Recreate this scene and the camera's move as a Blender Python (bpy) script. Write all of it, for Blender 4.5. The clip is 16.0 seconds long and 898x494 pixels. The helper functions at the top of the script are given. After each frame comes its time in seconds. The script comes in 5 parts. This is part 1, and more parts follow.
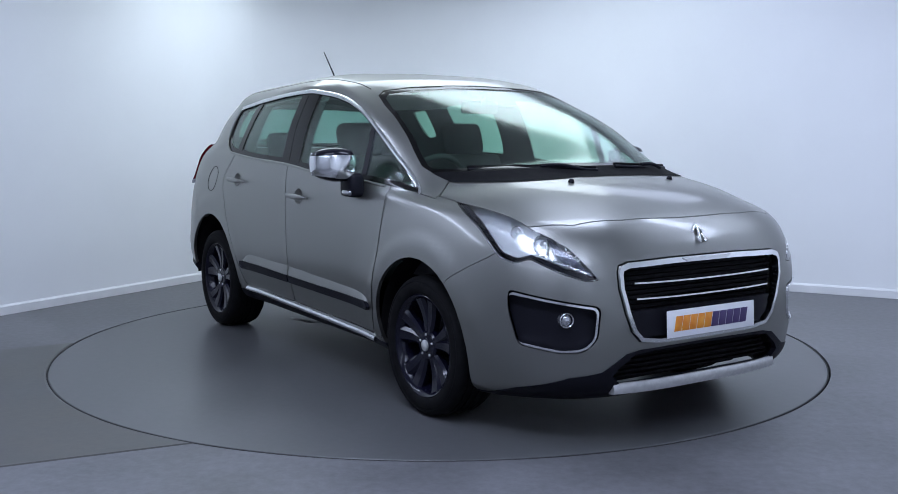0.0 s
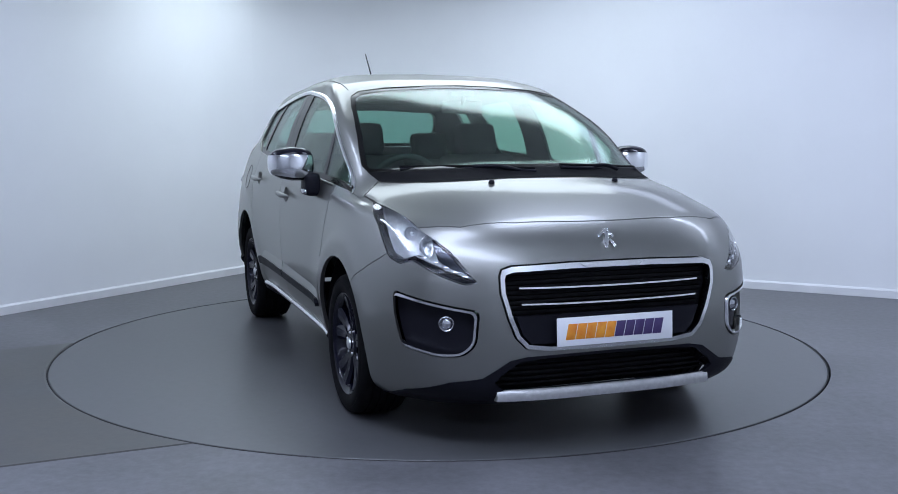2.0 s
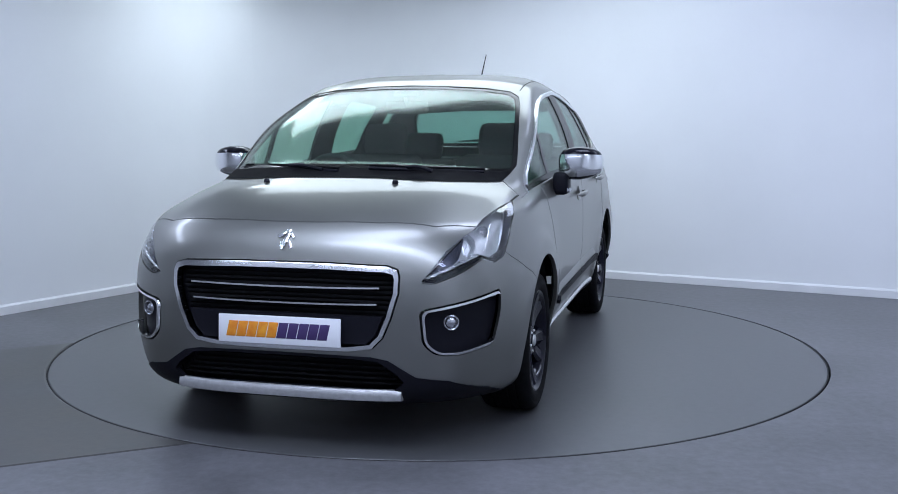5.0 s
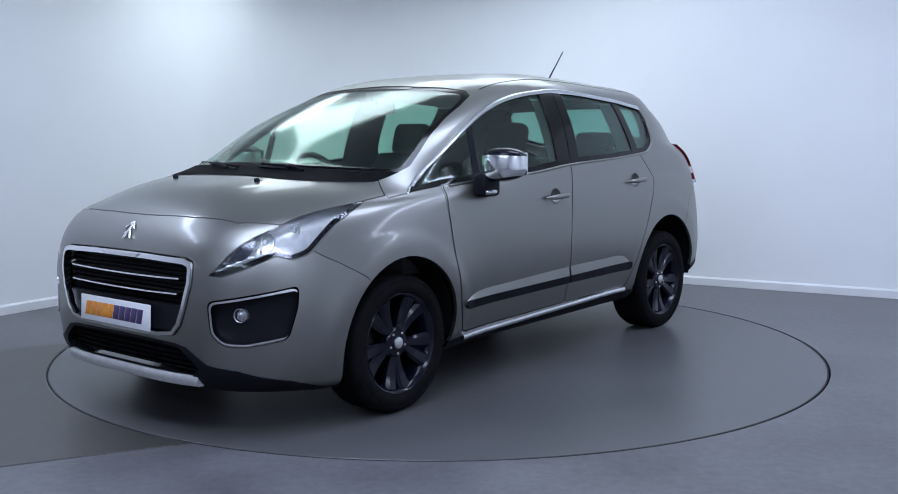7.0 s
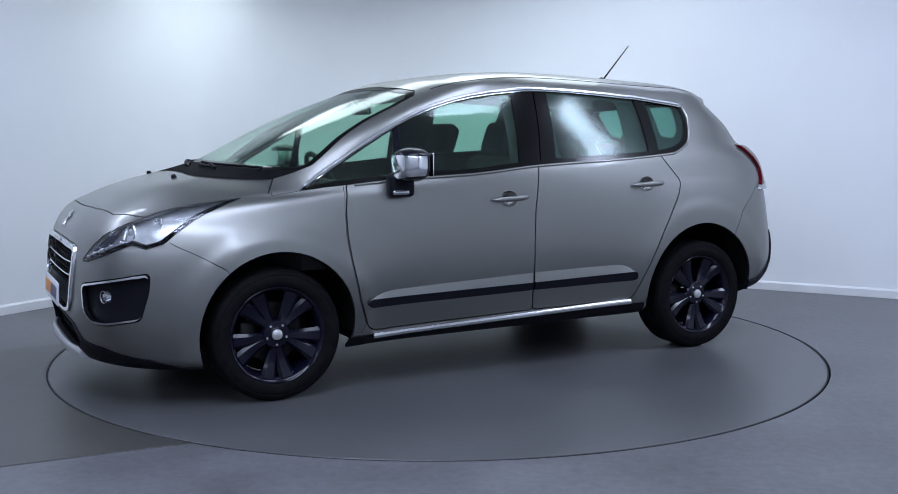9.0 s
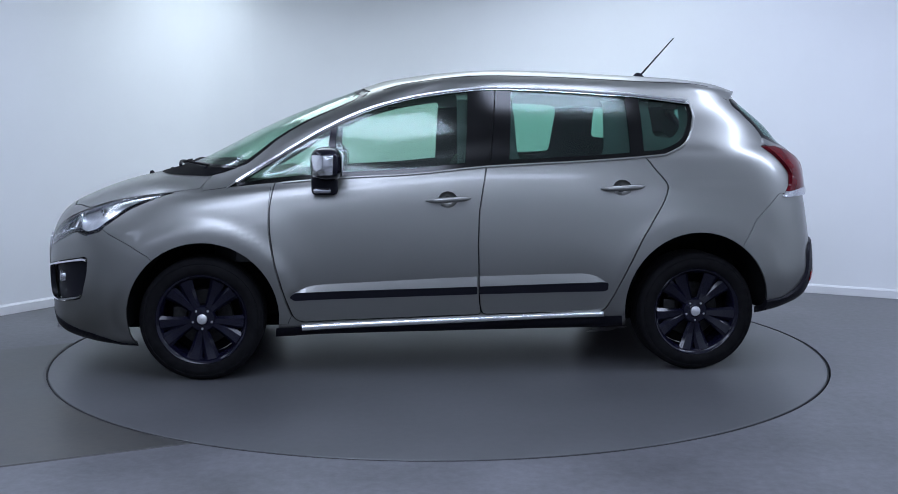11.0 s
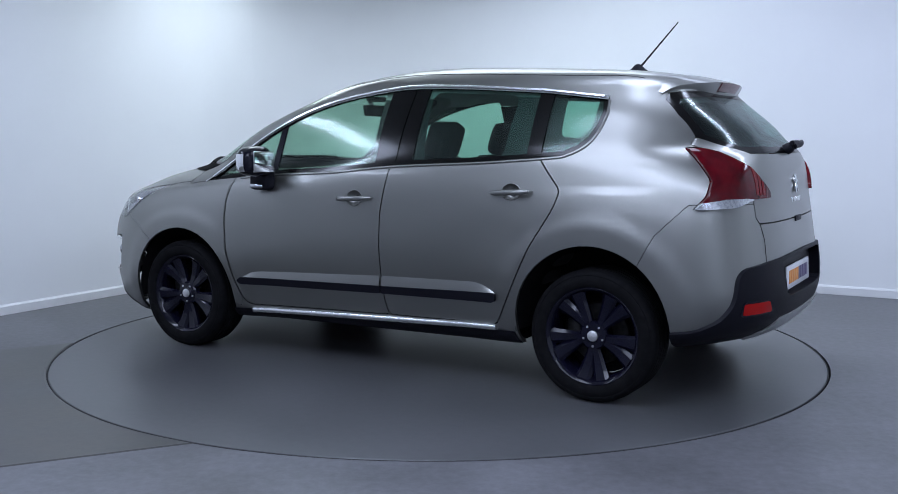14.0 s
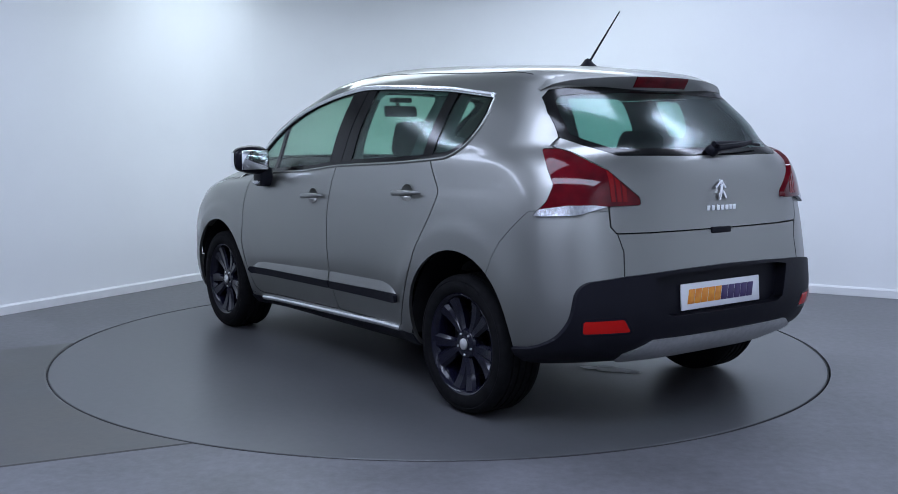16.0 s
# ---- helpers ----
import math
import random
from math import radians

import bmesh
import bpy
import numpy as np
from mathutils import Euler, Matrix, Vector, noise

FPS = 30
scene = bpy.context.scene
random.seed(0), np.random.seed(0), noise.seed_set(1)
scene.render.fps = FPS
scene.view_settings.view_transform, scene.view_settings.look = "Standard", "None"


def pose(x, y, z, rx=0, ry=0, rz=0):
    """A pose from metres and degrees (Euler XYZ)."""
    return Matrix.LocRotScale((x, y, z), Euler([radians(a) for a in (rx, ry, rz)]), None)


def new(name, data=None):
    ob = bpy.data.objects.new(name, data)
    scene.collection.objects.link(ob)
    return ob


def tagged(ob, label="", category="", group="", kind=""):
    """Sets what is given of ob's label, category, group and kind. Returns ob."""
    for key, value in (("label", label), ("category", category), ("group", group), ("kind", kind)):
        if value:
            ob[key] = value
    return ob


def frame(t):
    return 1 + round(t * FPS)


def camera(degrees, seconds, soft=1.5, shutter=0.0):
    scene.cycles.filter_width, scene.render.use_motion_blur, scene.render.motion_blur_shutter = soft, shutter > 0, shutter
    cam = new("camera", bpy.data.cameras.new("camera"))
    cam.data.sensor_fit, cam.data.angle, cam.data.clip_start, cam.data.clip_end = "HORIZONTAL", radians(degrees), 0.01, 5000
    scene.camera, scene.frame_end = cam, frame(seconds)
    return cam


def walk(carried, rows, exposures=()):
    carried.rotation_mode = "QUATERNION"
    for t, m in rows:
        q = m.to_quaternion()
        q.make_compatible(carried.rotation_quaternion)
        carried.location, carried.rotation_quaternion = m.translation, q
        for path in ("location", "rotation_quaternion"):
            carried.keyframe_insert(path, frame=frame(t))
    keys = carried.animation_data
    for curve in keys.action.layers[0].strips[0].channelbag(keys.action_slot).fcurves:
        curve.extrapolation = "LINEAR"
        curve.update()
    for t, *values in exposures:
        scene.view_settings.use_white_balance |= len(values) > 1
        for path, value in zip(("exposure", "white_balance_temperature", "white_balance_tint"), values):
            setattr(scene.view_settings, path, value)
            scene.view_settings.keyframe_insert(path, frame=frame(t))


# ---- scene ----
# ---- camera: on a fixed tripod ----
cam = camera(48.57, 16.0, soft=0.9)
VIEW = pose(0, -5.984, 1.253, 90 - 6.316, 0.03, -0.576)
walk(cam, [(0, VIEW), (16, VIEW)])

# ---- light ----
LAMPS = []


def add_area_light(name, x, y, z, sx, sy, turn, power, color, tilt=0):
    data = bpy.data.lights.new(name, "AREA")
    data.shape, data.size, data.size_y = "RECTANGLE", sx, sy
    data.energy, data.color = power, color
    ob = new(name, data)
    ob.matrix_world = pose(x, y, z - .004 * tilt, tilt, 0, turn)
    LAMPS.append(ob)
    return ob


world = bpy.data.worlds.new("world")
world.use_nodes = True
scene.world = world
world.node_tree.nodes["Background"].inputs[0].default_value = (0.5, 0.55, 0.7, 1)
world.node_tree.nodes["Background"].inputs[1].default_value = 0.02
scene.view_settings.exposure = 0.08

ROOM_H = 2.85
COOL, GREEN = (0.65, 0.745, 1.0), (0.75, 0.87, 0.97)
# Unseen lamps: some fit the reflections and wall glow, the rest are added fill.
for lx, ly, sx, sy, turn, watts, tone in ((0.0, 1.5, 3.2, 1.3, 0, 52, GREEN), (0.95, -1.1, 1.1, 0.7, 23, 19, COOL), (-0.6, -2.35, 1.5, 0.8, 23, 24, COOL), (-3.1, -1.0, 2.8, 0.3, 60, 36, COOL), (1.3, 1.8, 2.8, 0.7, -28, 16, COOL),
                                          (3.1, -1.1, 2.6, 0.4, -28, 56, COOL), (-1.5, 2.4, 1.2, 0.4, 60, 11, GREEN), (0.25, -4.1, 4.4, 0.6, -28, 96, COOL), (-2.3, -6.3, 5.0, 0.6, -28, 55, COOL)):
    add_area_light("unseen_light", lx, ly, ROOM_H - 0.075, sx, sy, turn, watts, tone, 28 if lx > 3 else 0)

# ---- materials ----
def material(name, base=(0.5, 0.5, 0.5), rough=0.5, metal=0.0, **more):
    m = bpy.data.materials.new(name)
    m.use_nodes = True
    b = m.node_tree.nodes["Principled BSDF"]
    b.inputs["Base Color"].default_value = (*base, 1)
    b.inputs["Roughness"].default_value = rough
    b.inputs["Metallic"].default_value = metal
    for k, v in more.items():
        b.inputs[k.replace("_", " ")].default_value = v
    return m


def noisy(m, scale, low, high, rough=None, bump=0.0, detail=5.0, bump_scale=None, grain=0.0):
    """Mottles a material's colour between low and high, and its roughness, and gives it fine relief."""
    nt = m.node_tree
    b = nt.nodes["Principled BSDF"]
    co = nt.nodes.new("ShaderNodeTexCoord")
    n = nt.nodes.new("ShaderNodeTexNoise")
    n.inputs["Scale"].default_value, n.inputs["Detail"].default_value = scale, detail
    nt.links.new(co.outputs["Object"], n.inputs["Vector"])
    r = nt.nodes.new("ShaderNodeValToRGB")
    r.color_ramp.elements[0].position, r.color_ramp.elements[1].position = 0.3, 0.7
    r.color_ramp.elements[0].color, r.color_ramp.elements[1].color = (*low, 1), (*high, 1)
    if grain:
        n3, mx = nt.nodes.new("ShaderNodeTexNoise"), nt.nodes.new("ShaderNodeMix")
        n3.inputs["Scale"].default_value, n3.inputs["Detail"].default_value, n3.inputs["Roughness"].default_value = 22, 8, 0.7
        mx.inputs[0].default_value = grain
        nt.links.new(co.outputs["Object"], n3.inputs["Vector"])
        nt.links.new(n.outputs["Fac"], mx.inputs[2])
        nt.links.new(n3.outputs["Fac"], mx.inputs[3])
        nt.links.new(mx.outputs[0], r.inputs["Fac"])
    else:
        nt.links.new(n.outputs["Fac"], r.inputs["Fac"])
    nt.links.new(r.outputs["Color"], b.inputs["Base Color"])
    if rough:
        mr = nt.nodes.new("ShaderNodeMapRange")
        mr.inputs["To Min"].default_value, mr.inputs["To Max"].default_value = rough
        nt.links.new(n.outputs["Fac"], mr.inputs["Value"])
        nt.links.new(mr.outputs["Result"], b.inputs["Roughness"])
    if bump:
        n2 = nt.nodes.new("ShaderNodeTexNoise")
        n2.inputs["Scale"].default_value, n2.inputs["Detail"].default_value = bump_scale or scale * 12, 3
        nt.links.new(co.outputs["Object"], n2.inputs["Vector"])
        bu = nt.nodes.new("ShaderNodeBump")
        bu.inputs["Strength"].default_value, bu.inputs["Distance"].default_value = bump, 0.002
        nt.links.new(n2.outputs["Fac"], bu.inputs["Height"])
        nt.links.new(bu.outputs["Normal"], b.inputs["Normal"])
    return m


M_PAINT = material("grey_beige_metallic_paint", (0.282, 0.283, 0.268), 0.40, 1.0, Coat_Weight=0.6, Coat_Roughness=0.10, Specular_Tint=(0.8, 0.8, 0.8, 1))
M_WALL = noisy(material("white_wall_paint", rough=0.6), 1.2, (0.78, 0.79, 0.80), (0.82, 0.83, 0.84), bump=0.05, bump_scale=160)
M_WALL_FILL_CUT = noisy(material("fill_cutting_grey", rough=0.6), 1.2, (0.44, 0.45, 0.47), (0.50, 0.51, 0.53), bump=0.05, bump_scale=160)
M_FLOOR = noisy(material("grey_floor_paint", rough=0.4, Specular_IOR_Level=0.35), 1.6, (0.062, 0.062, 0.064), (0.178, 0.178, 0.192), (0.30, 0.52), grain=0.42, bump=0.12, bump_scale=45, detail=9.0)
M_DISC = noisy(material("grey_turntable_paint", rough=0.4, Specular_IOR_Level=0.55), 1.2, (0.066, 0.067, 0.070), (0.108, 0.109, 0.114), (0.31, 0.42), grain=0.35, bump=0.02, bump_scale=45, detail=9.0)
M_PATCH = noisy(material("dark_mottled_floor", rough=0.32), 1.6, (0.028, 0.030, 0.035), (0.082, 0.077, 0.066), (0.28, 0.45), grain=0.35, bump=0.12, bump_scale=45, detail=9.0)
M_PALE_MARK = noisy(material("pale_mark_grey", rough=0.4), 18, (0.38, 0.38, 0.39), (0.58, 0.58, 0.60), grain=0.4)
M_EDGE = material("dark_edge_metal", (0.012, 0.012, 0.013), 0.6)
M_DARK = material("black_gap", (0.01, 0.01, 0.01), 0.8)


def pane(name, tint, rough):
    """Thin window glass: tinted see-through with a Fresnel gloss."""
    m = bpy.data.materials.new(name)
    m.use_nodes = True
    nt = m.node_tree
    nt.nodes.remove(nt.nodes["Principled BSDF"])
    tr, gl, lw, pw, fr, mx = (nt.nodes.new("ShaderNode" + k) for k in ("BsdfTransparent", "BsdfGlossy", "LayerWeight", "Math", "Math", "MixShader"))
    tr.inputs["Color"].default_value = (*tint, 1)
    gl.inputs["Roughness"].default_value = rough
    lw.inputs["Blend"].default_value = 0.5
    pw.operation, pw.inputs[1].default_value = "POWER", 4.2
    fr.operation, fr.inputs[1].default_value, fr.inputs[2].default_value = "MULTIPLY_ADD", 0.55, 0.055
    nt.links.new(lw.outputs["Facing"], pw.inputs[0])
    nt.links.new(pw.outputs[0], fr.inputs[0])
    nt.links.new(fr.outputs[0], mx.inputs[0])
    nt.links.new(tr.outputs[0], mx.inputs[1])
    nt.links.new(gl.outputs[0], mx.inputs[2])
    nt.links.new(mx.outputs[0], nt.nodes["Material Output"].inputs["Surface"])
    return m


M_GLASS = pane("tinted_glass", (0.80, 0.93, 0.86), 0.12)
M_GLASS_DARK = pane("dark_tinted_glass", (0.68, 0.86, 0.79), 0.15)
M_GLASS_BLACK = pane("black_glass", (0.015, 0.015, 0.022), 0.15)
M_GLASS_REAR = pane("rear_tinted_glass", (0.58, 0.75, 0.72), 0.16)

M_LENS = material("clear_lens", (0.97, 0.98, 0.98), 0.0, 0.0, Transmission_Weight=1.0, IOR=1.3)
M_GLOSS = material("gloss_black", (0.008, 0.008, 0.014), 0.12, Specular_IOR_Level=0.28)
M_PLASTIC = noisy(material("matt_black_plastic", rough=0.55, Specular_IOR_Level=0.13), 300, (0.006, 0.006, 0.010), (0.010, 0.010, 0.015), (0.42, 0.55), bump=0.15, bump_scale=900)
M_CHROME = material("polished_chrome", (0.90, 0.91, 0.92), 0.14, 1.0)
M_CHROME_SATIN = material("satin_chrome", (0.84, 0.85, 0.86), 0.25, 1.0)
M_SATIN = noisy(material("brushed_silver", rough=0.35, metal=0.9), 60, (0.70, 0.70, 0.70), (0.80, 0.80, 0.80), (0.34, 0.44))
M_SKID = noisy(material("dull_silver_plastic", rough=0.42, metal=0.6), 45, (0.44, 0.44, 0.44), (0.54, 0.54, 0.54), (0.38, 0.48))
M_REFLECTOR = material("lamp_reflector", (0.92, 0.93, 0.95), 0.06, 1.0)
M_MASK = material("blue_grey_lamp_plastic", (0.05, 0.055, 0.08), 0.18, 0.3)
M_HOUSING = noisy(material("lamp_housing_silver", rough=0.22, metal=0.4), 26, (0.70, 0.72, 0.75), (0.92, 0.94, 0.96), (0.14, 0.32))
M_RED = noisy(material("red_lamp_plastic", rough=0.06, Specular_IOR_Level=0.35), 14, (0.050, 0.0006, 0.003), (0.115, 0.0012, 0.006))
M_RED_BRIGHT = material("bright_red_plastic", (0.46, 0.004, 0.003), 0.22, Specular_IOR_Level=0.3)
M_RED_MID = material("mid_red_plastic", (0.20, 0.002, 0.004), 0.15, Specular_IOR_Level=0.35)
M_CLEAR_LAMP = noisy(material("clear_ribbed_plastic", rough=0.2, metal=0.85), 90, (0.36, 0.37, 0.40), (0.66, 0.67, 0.70))
M_MIRROR = material("mirror", (0.9, 0.92, 0.93), 0.01, 1.0)
M_RIM = material("dark_alloy_lacquer", (0.004, 0.004, 0.012), 0.17, 0.0, Specular_IOR_Level=0.30, Coat_Weight=0.1, Coat_Roughness=0.06)
M_DISC_METAL = noisy(material("brake_steel", rough=0.4, metal=1.0), 40, (0.02, 0.02, 0.02), (0.04, 0.04, 0.04), (0.4, 0.6))
M_PLATE = material("white_plate", (0.82, 0.83, 0.86), 0.25)
M_ORANGE = noisy(material("orange_print", rough=0.4), 30, (0.72, 0.20, 0.015), (0.85, 0.36, 0.03))
M_PURPLE = material("purple_print", (0.055, 0.032, 0.12), 0.4)
M_UNDER = noisy(material("underbody_black", rough=0.9, Specular_IOR_Level=0.1), 20, (0.004, 0.004, 0.005), (0.008, 0.008, 0.009))
M_TRIM = noisy(material("dark_cabin_plastic", rough=0.65), 220, (0.026, 0.027, 0.029), (0.036, 0.037, 0.040), bump=0.1, bump_scale=500)
M_SEAT = noisy(material("dark_seat_fabric", rough=0.9), 160, (0.022, 0.023, 0.026), (0.038, 0.039, 0.043), bump=0.3, bump_scale=700)
M_HEADLINING = noisy(material("pale_headlining", rough=0.9), 200, (0.42, 0.42, 0.41), (0.48, 0.48, 0.47))
M_TYRE = noisy(material("tyre_rubber", rough=0.75, Specular_IOR_Level=0.08), 30, (0.004, 0.004, 0.005), (0.008, 0.008, 0.009), bump=0.2, bump_scale=400)

# ---- mesh helpers ----
def obj_from(name, verts, faces, mat, parent=None, smooth=True, angle=35, label=""):
    me = bpy.data.meshes.new(name)
    me.from_pydata([tuple(v) for v in verts], [], faces)
    me.materials.append(mat)
    if smooth:
        me.shade_smooth()
        me.set_sharp_from_angle(angle=radians(angle))
    ob = new(name, me)
    ob.parent = parent
    if label:
        ob["label"] = label
    return ob


def part(name, bm, mat, parent=None, label="", smooth=True, angle=35):
    me = bpy.data.meshes.new(name)
    bmesh.ops.recalc_face_normals(bm, faces=bm.faces)
    bm.to_mesh(me)
    bm.free()
    me.materials.append(mat)
    if smooth:
        me.shade_smooth()
        me.set_sharp_from_angle(angle=radians(angle))
    ob = new(name, me)
    ob.parent = parent
    if label:
        ob["label"] = label
    return ob


def add_box(bm, x0, x1, y0, y1, z0, z1, bevel=0.0, m=None):
    r = bmesh.ops.create_cube(bm, size=1)
    vs = r["verts"]
    for v in vs:
        v.co = Vector((x0 + (v.co.x + .5) * (x1 - x0), y0 + (v.co.y + .5) * (y1 - y0), z0 + (v.co.z + .5) * (z1 - z0)))
        if m is not None:
            v.co = m @ v.co
    if bevel:
        es = list({e for v in vs for e in v.link_edges})
        bmesh.ops.bevel(bm, geom=es, offset=bevel, segments=2, profile=0.5, affect="EDGES")


# ---- the room ----
CORNER, DIR_R, DIR_L = Vector((-1.160, 4.289, 0)), Vector((0.8707, -0.4918, 0)), Vector((-0.5062, -0.8624, 0))
LEN_R, LEN_L, R_DISC = 8.0, 10.5, 2.232


def wall(name, a, b, out, z1=ROOM_H, th=0.15, mat=None, label="plain white painted studio wall"):
    """An upright wall from a to b, with its thickness on the side of out."""
    bm = bmesh.new()
    lo = [bm.verts.new(q) for q in (a, b, b + out * th, a + out * th)]
    hi = [bm.verts.new(q + Vector((0, 0, z1))) for q in (a, b, b + out * th, a + out * th)]
    bm.faces.new(lo[::-1]), bm.faces.new(hi)
    for i in range(4):
        bm.faces.new((lo[i], lo[(i + 1) % 4], hi[(i + 1) % 4], hi[i]))
    return tagged(part(name, bm, mat or M_WALL, smooth=False), label, "wall", kind="structure")


def baseboard(name, a, b, inn):
    bm = bmesh.new()
    prof = [(0, 0.0), (0.018, 0.0), (0.018, 0.058), (0.006, 0.071), (0, 0.072)]
    rows = [[bm.verts.new(q + inn * (d + .001) + Vector((0, 0, z + .001))) for d, z in prof] for q in (a, b)]
    for i in range(5):
        bm.faces.new((rows[0][i], rows[1][i], rows[1][(i + 1) % 5], rows[0][(i + 1) % 5]))
    bm.faces.new(rows[0]), bm.faces.new(rows[1][::-1])
    return tagged(part(name, bm, M_BASE, smooth=False), "low white painted baseboard along the wall", "baseboard", kind="structure")


M_BASE = noisy(material("white_gloss_paint", rough=0.5), 5, (0.70, 0.70, 0.71), (0.76, 0.76, 0.77))


R_CORNER = 1.1


def curved_corner():
    """The rounded corner between two walls, with its own length of baseboard."""
    n = 24
    a, b = CORNER + DIR_L * R_CORNER, CORNER + DIR_R * R_CORNER
    line = [a * (1 - t) ** 2 + CORNER * 2 * t * (1 - t) + b * t * t for t in (k / n for k in range(n + 1))]
    for name, mat, prof, label, cat in (("wall_corner", M_WALL, ((0, 0), (0, ROOM_H), (-.15, ROOM_H), (-.15, 0)), "rounded white painted wall corner", "wall"),
                                        ("baseboard_corner", M_BASE, ((.001, .001), (.019, .001), (.019, .059), (.007, .072), (.001, .073)), "curved white baseboard", "baseboard")):
        bm = bmesh.new()
        rows = []
        for k, q in enumerate(line):
            d = (line[min(k + 1, n)] - line[max(k - 1, 0)]).normalized()
            inn = Vector((d.y, -d.x, 0))
            rows.append([bm.verts.new(q + inn * w + Vector((0, 0, h))) for w, h in prof])
        m = len(prof)
        for p, q in zip(rows, rows[1:]):
            for j in range(m):
                bm.faces.new((p[j], p[(j + 1) % m], q[(j + 1) % m], q[j]))
        bm.faces.new(rows[0][::-1]), bm.faces.new(rows[-1])
        tagged(part(name, bm, mat, angle=40), label, cat, kind="structure")


def build_room():
    out_r, out_l = Vector((0.4918, 0.8707, 0)), Vector((-0.8624, 0.5062, 0))
    cr, cl = CORNER + DIR_R * LEN_R, CORNER + DIR_L * LEN_L
    opp = cr + DIR_L * LEN_L
    wall("wall_north", CORNER + DIR_R * R_CORNER, cr, out_r)
    wall("wall_west", CORNER + DIR_L * R_CORNER, cl, out_l)
    curved_corner()
    # East and south walls are unseen; the south one is grey to dim fill light.
    wall("wall_east", cr, opp, DIR_R)
    wall("wall_south", cl, opp, DIR_L, mat=M_WALL_FILL_CUT, label="unseen grey wall added to cut the fill light")
    baseboard("baseboard_north", CORNER + DIR_R * R_CORNER, cr, -out_r)
    baseboard("baseboard_west", CORNER + DIR_L * R_CORNER, cl, -out_l)
    big = [q + d for q, d in ((CORNER, (-DIR_R - DIR_L) * .2), (cr, (DIR_R - DIR_L) * .2), (opp, (DIR_R + DIR_L) * .2), (cl, (DIR_L - DIR_R) * .2))]
    bm = bmesh.new()
    lo = [bm.verts.new(q + Vector((0, 0, ROOM_H))) for q in big]
    hi = [bm.verts.new(q + Vector((0, 0, ROOM_H + .15))) for q in big]
    bm.faces.new(lo), bm.faces.new(hi)
    for i in range(4):
        bm.faces.new((lo[i], lo[(i + 1) % 4], hi[(i + 1) % 4], hi[i]))
    tagged(part("ceiling", bm, M_WALL, smooth=False), "plain white painted ceiling", "ceiling", kind="structure")
    # floor with a round opening for the turntable
    n, r = 192, R_DISC + 0.006
    ang = [2 * math.pi * i / n for i in range(n)]
    ring = [(r * math.cos(a), r * math.sin(a), 0) for a in ang]
    pit = [(r * math.cos(a), r * math.sin(a), -0.06) for a in ang]
    far = []
    for a in ang:
        d = Vector((math.cos(a), math.sin(a), 0))
        best = 99
        for i in range(4):
            p, q = big[i], big[(i + 1) % 4]
            e = q - p
            den = d.x * e.y - d.y * e.x
            if abs(den) > 1e-9:
                s, u = (p.x * e.y - p.y * e.x) / den, (p.x * d.y - p.y * d.x) / den
                if s > 0 and -1e-6 <= u <= 1 + 1e-6:
                    best = min(best, s)
        far.append(tuple(d * best))
    faces = [(i, (i + 1) % n, n + (i + 1) % n, n + i) for i in range(n)]
    faces += [(2 * n + i, 2 * n + (i + 1) % n, (i + 1) % n, i) for i in range(n)]
    tagged(obj_from("floor", ring + far + pit, faces, M_FLOOR, smooth=False), "smooth grey painted concrete floor", "floor", kind="structure")
    tagged(obj_from("turntable_pit", [(v[0] * 1.01, v[1] * 1.01, -0.061) for v in ring], [tuple(range(n))], M_DARK, smooth=False), "dark pit under the turntable", "pit", kind="structure")


def build_light_housings():
    """An added shallow white housing, out of view, over each area of light."""
    for lamp in LAMPS:
        a, b = lamp.data.size / 2, lamp.data.size_y / 2
        bm = bmesh.new()
        add_box(bm, -a - .03, a + .03, -b - .03, b + .03, -.012, .072, .006)
        bm.transform(lamp.matrix_world.copy() @ Matrix.Translation((0, 0, .015)))
        tagged(part("unseen_light_housing", bm, M_BASE, smooth=False), "white housing added over an unseen area light", "lamp", "ceiling lamps")


